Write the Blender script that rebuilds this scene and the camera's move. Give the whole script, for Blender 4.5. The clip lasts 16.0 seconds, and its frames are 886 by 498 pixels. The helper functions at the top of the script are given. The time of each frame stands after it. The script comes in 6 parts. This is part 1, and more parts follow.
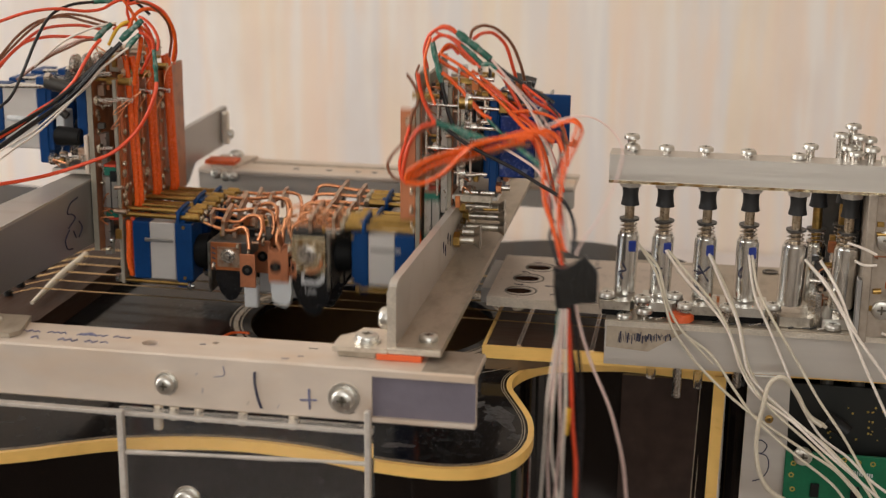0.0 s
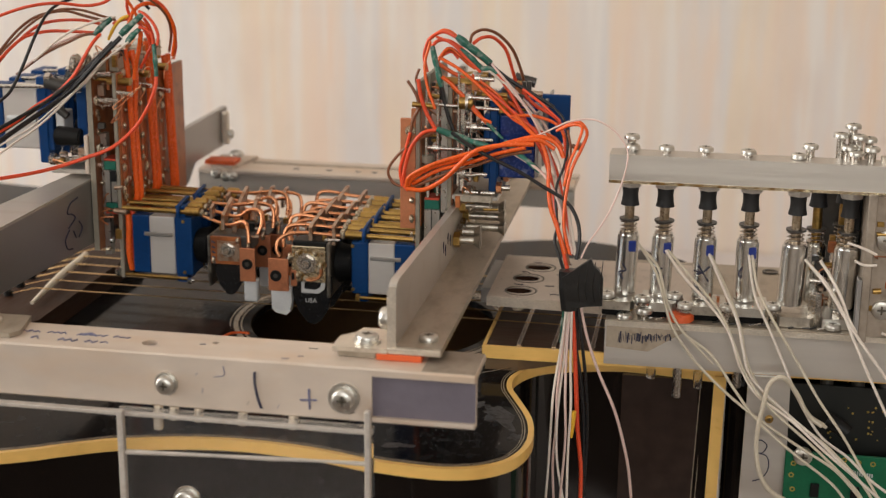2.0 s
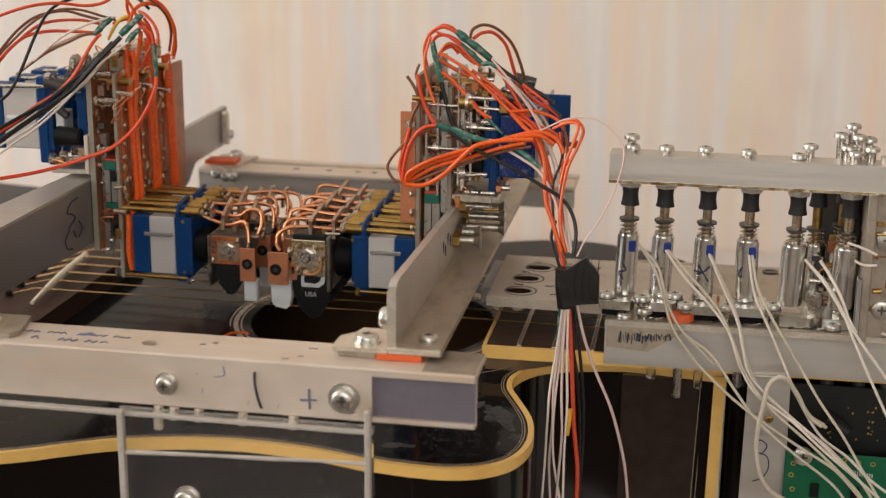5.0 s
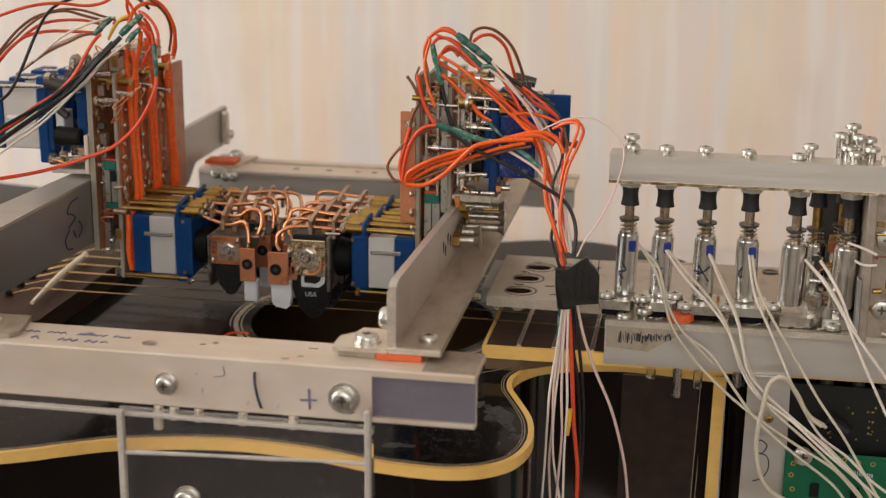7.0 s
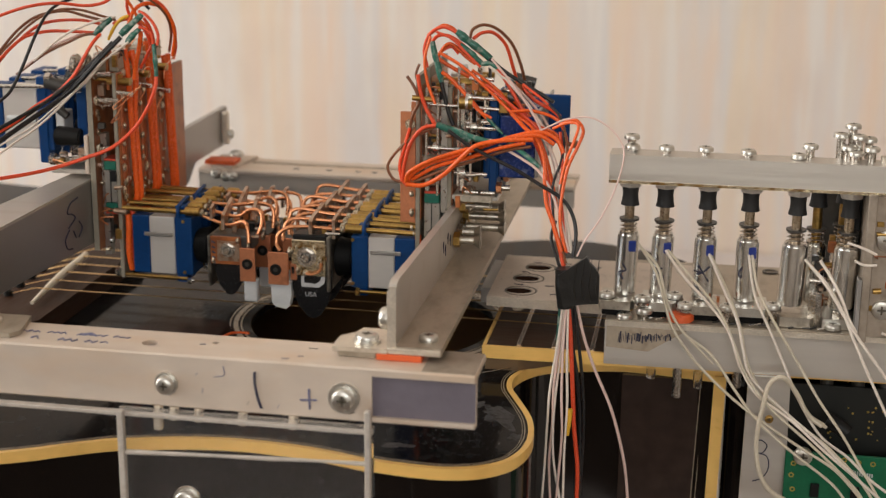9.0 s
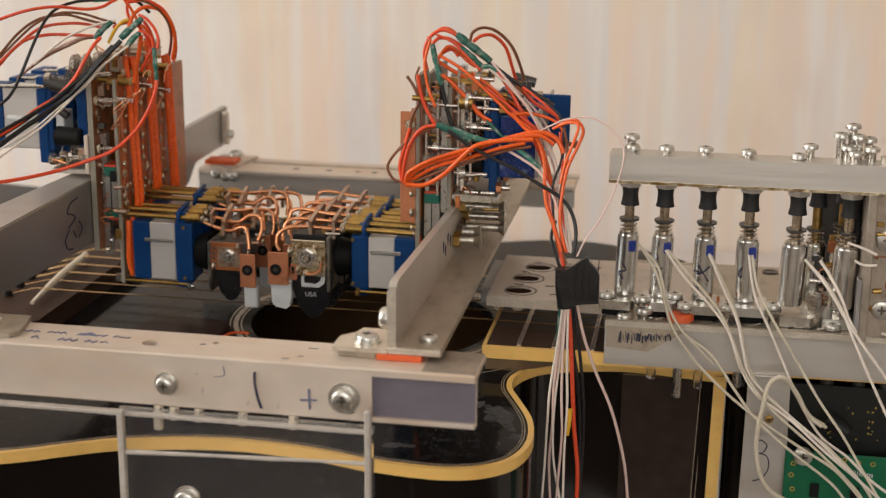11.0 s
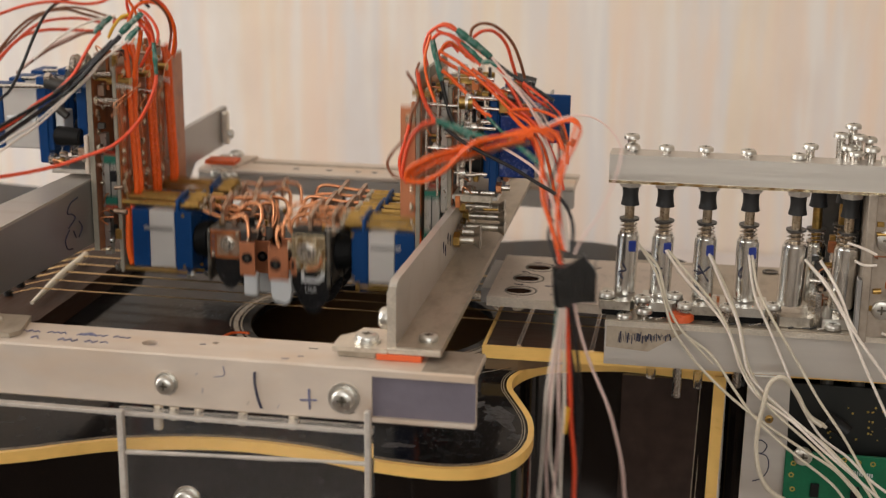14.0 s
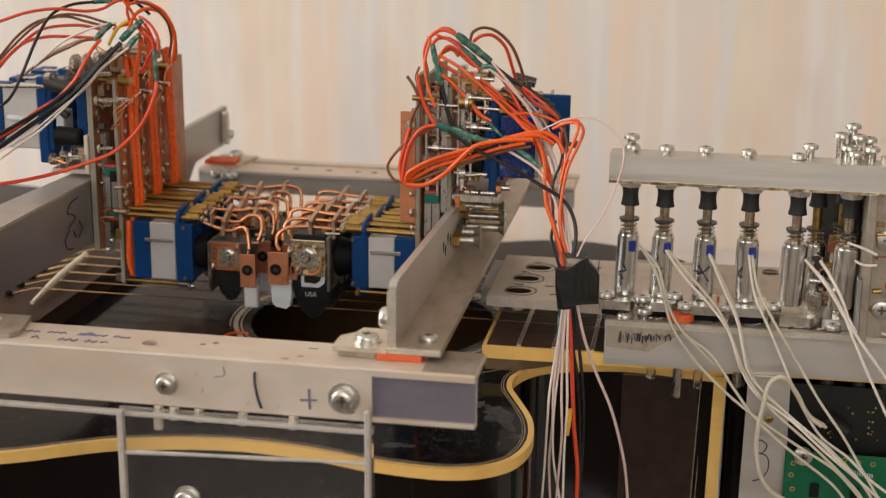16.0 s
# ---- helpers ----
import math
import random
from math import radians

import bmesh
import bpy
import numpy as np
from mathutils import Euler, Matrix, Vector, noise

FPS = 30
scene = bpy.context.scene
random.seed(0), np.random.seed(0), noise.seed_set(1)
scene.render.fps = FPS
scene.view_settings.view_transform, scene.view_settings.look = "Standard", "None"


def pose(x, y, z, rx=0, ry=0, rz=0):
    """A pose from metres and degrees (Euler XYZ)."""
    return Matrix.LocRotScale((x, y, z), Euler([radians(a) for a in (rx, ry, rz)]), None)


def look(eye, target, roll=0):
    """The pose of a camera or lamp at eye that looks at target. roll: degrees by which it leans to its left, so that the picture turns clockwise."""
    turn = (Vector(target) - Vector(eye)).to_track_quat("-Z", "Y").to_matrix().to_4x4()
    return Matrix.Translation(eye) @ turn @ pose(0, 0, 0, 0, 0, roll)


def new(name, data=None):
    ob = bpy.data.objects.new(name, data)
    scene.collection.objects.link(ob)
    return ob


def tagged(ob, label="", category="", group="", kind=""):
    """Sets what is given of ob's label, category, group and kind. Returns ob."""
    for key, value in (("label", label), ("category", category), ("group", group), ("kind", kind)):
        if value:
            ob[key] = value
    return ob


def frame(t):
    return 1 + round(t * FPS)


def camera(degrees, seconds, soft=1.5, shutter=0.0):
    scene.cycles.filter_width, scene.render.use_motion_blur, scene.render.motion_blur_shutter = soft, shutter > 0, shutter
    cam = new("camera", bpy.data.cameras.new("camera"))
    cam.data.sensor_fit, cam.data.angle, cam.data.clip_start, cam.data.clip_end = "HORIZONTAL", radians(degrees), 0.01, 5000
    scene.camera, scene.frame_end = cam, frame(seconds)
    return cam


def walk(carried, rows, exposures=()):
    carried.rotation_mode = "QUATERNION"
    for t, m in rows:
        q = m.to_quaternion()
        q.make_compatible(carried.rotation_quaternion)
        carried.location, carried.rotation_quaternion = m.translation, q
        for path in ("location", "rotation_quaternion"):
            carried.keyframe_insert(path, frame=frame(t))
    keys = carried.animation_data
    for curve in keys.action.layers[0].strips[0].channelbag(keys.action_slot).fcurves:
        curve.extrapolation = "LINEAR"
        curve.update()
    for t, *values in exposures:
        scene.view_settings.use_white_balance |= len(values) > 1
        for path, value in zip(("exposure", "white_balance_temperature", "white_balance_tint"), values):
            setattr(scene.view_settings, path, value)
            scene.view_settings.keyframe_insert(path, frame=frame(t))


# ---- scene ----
EYE = Vector((0.127474, -0.555997, 0.190763))
cam = camera(33.56, 16.0, soft=1.3, shutter=0.9)
VIEW = look(EYE, EYE + Vector((-0.16725142, 0.94852996, -0.26891982)), 0.6)
cam.data.dof.use_dof, cam.data.dof.focus_distance, cam.data.dof.aperture_fstop = True, 0.52, 14.0
walk(cam, [(0.0, VIEW), (16.0, VIEW)], exposures=[(0.0, 0.0), (16.0, 0.0)])

# ---------------------------------------------------------------- light
world = bpy.data.worlds.new("world")
scene.world = world
world.use_nodes = True
wn = world.node_tree.nodes
sky = wn.new("ShaderNodeTexSky")
sky.sky_type, sky.sun_disc = "NISHITA", False
sky.sun_elevation, sky.sun_rotation = radians(35), radians(200)
world.node_tree.links.new(sky.outputs[0], wn["Background"].inputs[0])
wn["Background"].inputs[1].default_value = 0.12


def window_lamp(x, y, z, target, w, h, watts, colour):
    d = bpy.data.lights.new("window_light", "AREA")
    d.shape, d.size, d.size_y, d.energy, d.color = "RECTANGLE", w, h, watts, colour
    ob = new("window_light", d)
    ob.matrix_world = look((x, y, z), target)
    return ob


window_lamp(-1.74, -0.55, 0.75, (1.0, -0.55, 0.6), 1.6, 1.4, 38, (1.0, 0.953, 0.885))
# added fill from the south for the front faces, out of view
window_lamp(0.55, -2.34, 0.80, (0.45, 0, 0.6), 1.9, 1.4, 17.0, (1.0, 0.936, 0.85))


# ---------------------------------------------------------------- materials
def mat(name, colour, rough=0.5, metal=0.0, var=0.12, scale=60.0, bump=0.0, bump_scale=400.0, spec=0.5,
        trans=0.0, coat=0.0, stain=None, stain_at=(0.55, 0.7), stretch=(1, 1, 1), rand=0.0, rvar=0.15):
    """Principled surface with colour variation at two scales, uneven gloss and fine relief."""
    m = bpy.data.materials.new(name)
    m.use_nodes = True
    n, l = m.node_tree.nodes, m.node_tree.links
    p = n["Principled BSDF"]
    p.inputs["Roughness"].default_value = rough
    p.inputs["Metallic"].default_value = metal
    p.inputs["Specular IOR Level"].default_value = spec
    p.inputs["Transmission Weight"].default_value = trans
    p.inputs["Coat Weight"].default_value = coat
    p.inputs["Coat Roughness"].default_value = 0.08
    tc = n.new("ShaderNodeTexCoord")
    mp = n.new("ShaderNodeMapping")
    mp.inputs["Scale"].default_value = stretch
    l.new(tc.outputs["Object"], mp.inputs["Vector"])

    def noisy(s, detail=4.0):
        t = n.new("ShaderNodeTexNoise")
        t.inputs["Scale"].default_value, t.inputs["Detail"].default_value = s, detail
        l.new(mp.outputs[0], t.inputs["Vector"])
        return t.outputs["Fac"]

    big, small = noisy(scale), noisy(scale * 9.0, 6.0)
    add = n.new("ShaderNodeMath")
    add.operation = "ADD"
    l.new(big, add.inputs[0])
    l.new(small, add.inputs[1])
    rng = n.new("ShaderNodeMapRange")
    rng.inputs["From Min"].default_value, rng.inputs["From Max"].default_value = 0.6, 1.4
    rng.inputs["To Min"].default_value, rng.inputs["To Max"].default_value = 1.0 - var, 1.0 + var
    l.new(add.outputs[0], rng.inputs["Value"])
    fac = rng.outputs[0]
    if rand:
        oi = n.new("ShaderNodeObjectInfo")
        r2 = n.new("ShaderNodeMapRange")
        r2.inputs["To Min"].default_value, r2.inputs["To Max"].default_value = 1.0 - rand, 1.0 + rand
        l.new(oi.outputs["Random"], r2.inputs["Value"])
        mu = n.new("ShaderNodeMath")
        mu.operation = "MULTIPLY"
        l.new(fac, mu.inputs[0])
        l.new(r2.outputs[0], mu.inputs[1])
        fac = mu.outputs[0]
    sc = n.new("ShaderNodeVectorMath")
    sc.operation = "SCALE"
    sc.inputs[0].default_value = colour
    l.new(fac, sc.inputs["Scale"])
    out = sc.outputs[0]
    if stain:
        ra = n.new("ShaderNodeMapRange")
        ra.inputs["From Min"].default_value, ra.inputs["From Max"].default_value = stain_at
        l.new(noisy(scale * 2.3, 7.0), ra.inputs["Value"])
        mx = n.new("ShaderNodeMix")
        mx.data_type = "RGBA"
        l.new(ra.outputs[0], mx.inputs["Factor"])
        l.new(out, mx.inputs["A"])
        mx.inputs["B"].default_value = (*stain, 1)
        out = mx.outputs["Result"]
    l.new(out, p.inputs["Base Color"])
    rr = n.new("ShaderNodeMapRange")
    rr.inputs["From Min"].default_value, rr.inputs["From Max"].default_value = 0.3, 0.7
    rr.inputs["To Min"].default_value, rr.inputs["To Max"].default_value = max(0.02, rough - rvar * rough), min(1, rough + rvar * rough)
    l.new(small, rr.inputs["Value"])
    l.new(rr.outputs[0], p.inputs["Roughness"])
    if bump:
        b = n.new("ShaderNodeBump")
        b.inputs["Strength"].default_value, b.inputs["Distance"].default_value = bump, 0.0004
        l.new(noisy(bump_scale, 3.0), b.inputs["Height"])
        l.new(b.outputs[0], p.inputs["Normal"])
    return m


ALU = mat("aluminium", (0.62, 0.58, 0.53), 0.42, 0.75, 0.07, 40, 0.12, 900, stain=(0.54, 0.48, 0.42), stain_at=(0.55, 0.9), stretch=(0.04, 1, 1))
ALU_WHITE = mat("matt_aluminium", (0.66, 0.56, 0.47), 0.55, 0.3, 0.09, 22, 0.1, 700, stain=(0.66, 0.48, 0.33), stain_at=(0.50, 0.8), stretch=(0.5, 1, 1))
ALU_CUT = mat("sawn_aluminium", (0.75, 0.68, 0.58), 0.35, 0.8, 0.2, 150, 0.3, 2500)
ALU_DUSTY = mat("dusty_aluminium", (0.46, 0.40, 0.32), 0.46, 0.6, 0.14, 70, 0.2, 1500, stain=(0.27, 0.215, 0.155), stain_at=(0.46, 0.85), stretch=(1, 0.4, 1))
# darker aluminium; the left cross rail's shade is put into this colour
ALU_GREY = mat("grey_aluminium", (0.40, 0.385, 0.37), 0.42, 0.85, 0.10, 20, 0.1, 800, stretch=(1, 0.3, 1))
STEEL = mat("steel", (0.66, 0.62, 0.57), 0.26, 1.0, 0.12, 200, 0.05, 2000, stain=(0.35, 0.30, 0.25), stain_at=(0.62, 0.8))
CHROME = mat("zinc_plated_steel", (0.88, 0.88, 0.86), 0.23, 1.0, 0.07, 40, 0.02, 2500, stain=(0.52, 0.45, 0.37), stain_at=(0.66, 0.95))
SCREW_ZINC = mat("dull_zinc", (0.68, 0.66, 0.61), 0.33, 0.95, 0.10, 120, 0.1, 1500, stain=(0.50, 0.42, 0.32), stain_at=(0.6, 0.85))
DARK_STEEL = mat("dark_steel", (0.10, 0.095, 0.09), 0.4, 0.8, 0.2, 200)
BRACKET = mat("tarnished_bracket", (0.20, 0.18, 0.15), 0.4, 0.7, 0.3, 120, 0.3, 900, stain=(0.06, 0.05, 0.04), stain_at=(0.45, 0.7))
BOLT = mat("dull_bolt_steel", (0.56, 0.52, 0.45), 0.34, 0.95, 0.15, 150, 0.1, 1500, stain=(0.22, 0.18, 0.13), stain_at=(0.5, 0.8))
PLUNGER = mat("worn_plunger_steel", (0.55, 0.45, 0.33), 0.3, 1.0, 0.2, 200, 0.1, 1500, stain=(0.30, 0.22, 0.14), stain_at=(0.5, 0.75))
BRASS = mat("brass", (0.46, 0.29, 0.09), 0.34, 1.0, 0.25, 150, 0.1, 1500, stain=(0.20, 0.13, 0.05), stain_at=(0.55, 0.8), rand=0.15)
COPPER = mat("copper_wire", (0.80, 0.36, 0.18), 0.30, 1.0, 0.12, 150, 0.05, 1500, stain=(0.30, 0.13, 0.07), stain_at=(0.62, 0.85), rand=0.12)
COPPER_CLAD = mat("copper_clad_board", (0.56, 0.215, 0.105), 0.42, 0.55, 0.16, 90, 0.05, 1500, stain=(0.25, 0.09, 0.045), stain_at=(0.58, 0.85))
BOARD_BROWN = mat("brown_circuit_board", (0.42, 0.135, 0.040), 0.34, 0.25, 0.25, 70, 0.05, 900, stain=(0.20, 0.06, 0.022), stain_at=(0.5, 0.75))
BOARD_EDGE = mat("board_edge", (0.26, 0.23, 0.18), 0.6, 0.1, 0.2, 150)
SOLDER = mat("solder", (0.62, 0.55, 0.44), 0.28, 1.0, 0.25, 300, 0.5, 700, stain=(0.25, 0.15, 0.07), stain_at=(0.5, 0.75))
TINNED = mat("tinned_copper", (0.50, 0.37, 0.28), 0.36, 0.85, 0.3, 160, 0.3, 900, stain=(0.30, 0.12, 0.05), stain_at=(0.48, 0.68))
TINNED_BRIGHT = mat("fluxed_tin_plate", (0.80, 0.70, 0.50), 0.22, 0.95, 0.25, 120, 0.6, 500, stain=(0.36, 0.21, 0.06), stain_at=(0.52, 0.66))
BLUE = mat("blue_plastic", (0.002, 0.040, 0.150), 0.42, 0.0, 0.15, 90, 0.05, 1500, spec=0.25)
BLUE_TAPE = mat("blue_tape", (0.006, 0.030, 0.17), 0.26, 0.0, 0.45, 120, 1.0, 200, stain=(0.16, 0.20, 0.34), stain_at=(0.62, 0.72))
SILVER = mat("brushed_silver_case", (0.66, 0.63, 0.60), 0.42, 0.5, 0.06, 60, 0.08, 1500, stretch=(0.2, 1, 1))
BLACK = mat("black_plastic", (0.007, 0.007, 0.007), 0.42, 0.0, 0.3, 100, spec=0.25)
# black of the servo horns, also the painted shade under the shoes
HORN_AND_GAP = mat("matt_black_horn_and_gap", (0.005, 0.005, 0.005), 0.6, 0.0, 0.3, 100, spec=0.12)
RUBBER = mat("black_rubber", (0.014, 0.013, 0.013), 0.62, 0.0, 0.3, 200, 0.2, 900)
BLACK_TAPE = mat("black_tape", (0.016, 0.015, 0.014), 0.36, 0.0, 0.4, 180, 0.9, 220)
GREEN_CAP = mat("green_plastic", (0.006, 0.11, 0.075), 0.4, 0.0, 0.1, 90)
RED_CAP = mat("red_plastic", (0.50, 0.05, 0.02), 0.45, 0.0, 0.1, 90)
ORANGE_SHIM = mat("orange_shim", (0.72, 0.12, 0.03), 0.5, 0.0, 0.1, 90)
RAIL_GREY = mat("ground_steel", (0.50, 0.48, 0.45), 0.3, 0.85, 0.08, 60)
PICK_BLACK = mat("black_celluloid", (0.010, 0.010, 0.011), 0.25, 0.0, 0.2, 80)
PADDLE = mat("grey_felt_plastic", (0.60, 0.61, 0.61), 0.6, 0.0, 0.08, 120)
DUST = mat("grey_dust", (0.20, 0.20, 0.20), 0.9, 0.0, 0.2, 100)
DUST_FILM = mat("dust_film", (0.058, 0.058, 0.062), 0.45, 0.0, 0.5, 160, 0.3, 900, spec=0.2, stain=(0.012, 0.011, 0.011), stain_at=(0.48, 0.66))
PAPER = mat("torn_paper", (0.40, 0.33, 0.25), 0.8, 0.0, 0.15, 80, stain=(0.25, 0.19, 0.13), stain_at=(0.55, 0.8))
# dark brown for the painted shade in recesses, also for rims and scratches
RECESS = mat("dark_recess_and_marks", (0.16, 0.14, 0.11), 0.5, 0.6, 0.3, 300)
PRINT_WHITE = mat("white_print", (0.55, 0.55, 0.55), 0.6, 0.0, 0.05, 100)
INK_PATCH = mat("blue_ink_patch", (0.010, 0.03, 0.22), 0.4)
FELT = mat("grey_felt", (0.16, 0.14, 0.17), 0.7, 0, 0.15, 40, 0.1, 900)
INK = mat("blue_black_ink", (0.03, 0.03, 0.06), 0.6, 0.0, 0.4, 300)
INK_BLUE = mat("faded_blue_ink", (0.13, 0.13, 0.22), 0.6, 0.0, 0.5, 400)
W_ORANGE = mat("orange_wire", (0.80, 0.115, 0.016), 0.26, 0.0, 0.14, 150, rand=0.12)
W_RED = mat("red_wire", (0.76, 0.080, 0.026), 0.30, 0.0, 0.08, 150, rand=0.12)
W_BROWN = mat("brown_wire", (0.21, 0.078, 0.034), 0.30, 0.0, 0.15, 150, rand=0.15)
W_BLACK = mat("black_wire", (0.014, 0.013, 0.014), 0.30, 0.0, 0.2, 150)
W_WHITE = mat("white_wire", (0.80, 0.71, 0.62), 0.30, 0.0, 0.06, 150, rand=0.06)
W_PINK = mat("pinkish_white_wire", (0.72, 0.52, 0.46), 0.30, 0.0, 0.08, 150, rand=0.08)
W_CREAM = mat("cream_cable", (0.62, 0.55, 0.43), 0.42, 0.0, 0.10, 100, stain=(0.42, 0.36, 0.27), stain_at=(0.6, 0.9), rand=0.05)
W_YELLOW = mat("yellow_wire", (0.75, 0.42, 0.03), 0.42, 0.0, 0.08, 150)
# the sleeves' grey highlights are put into the colour as pale patches
SLEEVE = mat("green_shrink_sleeve", (0.035, 0.15, 0.11), 0.24, 0.0, 0.35, 200, 0.6, 420, stain=(0.30, 0.36, 0.31), stain_at=(0.50, 0.70), rand=0.25)
GUITAR_BLACK = mat("black_lacquer", (0.009, 0.008, 0.008), 0.09, 0.0, 0.4, 90, 0.02, 60, spec=0.045, stain=(0.028, 0.028, 0.029), stain_at=(0.50, 0.80), rvar=0.8)
GUITAR_SIDE = mat("black_lacquered_side", (0.006, 0.0045, 0.004), 0.10, 0.0, 0.3, 10)
HEEL = mat("dark_brown_lacquer", (0.034, 0.022, 0.018), 0.16, 0.0, 0.3, 20)
BINDING = mat("cream_binding", (0.90, 0.56, 0.165), 0.32, 0.0, 0.08, 40, stain=(0.74, 0.41, 0.10), stain_at=(0.55, 0.9), stretch=(0.4, 1, 1))
PURF = mat("pale_purfling", (0.30, 0.24, 0.17), 0.3, 0.0, 0.15, 120)
ROSEWOOD = mat("dark_rosewood", (0.050, 0.024, 0.014), 0.42, 0.0, 0.3, 60, 0.2, 700, stretch=(0.15, 1, 1))
BRIDGE_WOOD = mat("bridge_rosewood", (0.040, 0.018, 0.010), 0.5, 0.0, 0.3, 60, 0.2, 700, spec=0.1, stretch=(1, 0.15, 1))
NECK_WOOD = mat("brown_neck_wood", (0.17, 0.105, 0.05), 0.5, 0.0, 0.3, 60, 0.2, 700, stretch=(0.15, 1, 1))
BONE = mat("bone_saddle", (0.78, 0.70, 0.55), 0.35, 0.0, 0.06, 100)
STRING_BRONZE = mat("bronze_string", (0.55, 0.36, 0.18), 0.35, 1.0, 0.15, 300)
STRING_STEEL = mat("plain_steel_string", (0.65, 0.60, 0.55), 0.25, 1.0, 0.05, 300)
PICKGUARD = mat("dark_tortoiseshell", (0.014, 0.004, 0.003), 0.14, 0.0, 0.5, 40, spec=0.03, stain=(0.05, 0.012, 0.006), stain_at=(0.5, 0.8))
HOLE_DARK = mat("raw_inner_wood", (0.24, 0.13, 0.055), 0.8, 0.0, 0.2, 30)
PCB_GREEN = mat("green_circuit_board", (0.003, 0.125, 0.055), 0.35, 0.0, 0.2, 120, 0.08, 400, coat=0.2)
PCB_DARK = mat("dark_circuit_board", (0.003, 0.004, 0.0025), 0.45, 0.0, 0.3, 120)
GOLD_PAD = mat("gilt_pad", (0.75, 0.55, 0.15), 0.35, 1.0, 0.1, 300)
WOOD_TABLE = mat("pale_tabletop", (0.66, 0.60, 0.57), 0.55, 0.0, 0.05, 4, 0.05, 300)
FLOOR_WOOD = mat("dark_oak_floor", (0.09, 0.055, 0.035), 0.5, 0.0, 0.2, 4, stretch=(1, 0.1, 1))
DUSTY_BEIGE = mat("dusty_beige_metal", (0.36, 0.30, 0.24), 0.55, 0.4, 0.2, 60, 0.2, 900, stain=(0.20, 0.16, 0.12), stain_at=(0.5, 0.75))
PLASTER = mat("painted_plaster", (0.45, 0.40, 0.35), 0.85, 0.0, 0.05, 3, 0.2, 200)
CEIL = mat("white_ceiling", (0.75, 0.74, 0.72), 0.9, 0.0, 0.03, 3)
FRAME_WHITE = mat("white_window_paint", (0.78, 0.77, 0.74), 0.4, 0.0, 0.03, 10)


def clear(name, colour, rough):
    m = bpy.data.materials.new(name)
    m.use_nodes = True
    n, l = m.node_tree.nodes, m.node_tree.links
    p = n["Principled BSDF"]
    p.inputs["Base Color"].default_value = (*colour, 1)
    p.inputs["Transmission Weight"].default_value = 0.982
    p.inputs["IOR"].default_value = 1.46
    t = n.new("ShaderNodeTexNoise")
    t.inputs["Scale"].default_value, t.inputs["Detail"].default_value = 300, 6
    tc = n.new("ShaderNodeTexCoord")
    l.new(tc.outputs["Object"], t.inputs["Vector"])
    r = n.new("ShaderNodeMapRange")
    r.inputs["From Min"].default_value, r.inputs["From Max"].default_value = 0.4, 0.75
    r.inputs["To Min"].default_value, r.inputs["To Max"].default_value = rough, rough + 0.12
    l.new(t.outputs["Fac"], r.inputs["Value"])
    l.new(r.outputs[0], p.inputs["Roughness"])
    return m


ACRYLIC = clear("clear_acrylic", (0.985, 0.98, 0.97), 0.02)
HAZY = mat("hazy_plastic", (0.62, 0.52, 0.43), 0.32, 0.0, 0.12, 90, 0.1, 900, trans=0.12, stain=(0.36, 0.29, 0.22), stain_at=(0.58, 0.85))
SCUFFED = mat("scuffed_acrylic_edge", (0.60, 0.54, 0.48), 0.4, 0.0, 0.25, 140, 0.4, 500, trans=0.15, stain=(0.55, 0.48, 0.41), stain_at=(0.5, 0.75))
ACRYLIC_FROST = clear("scuffed_acrylic", (0.90, 0.88, 0.84), 0.16)


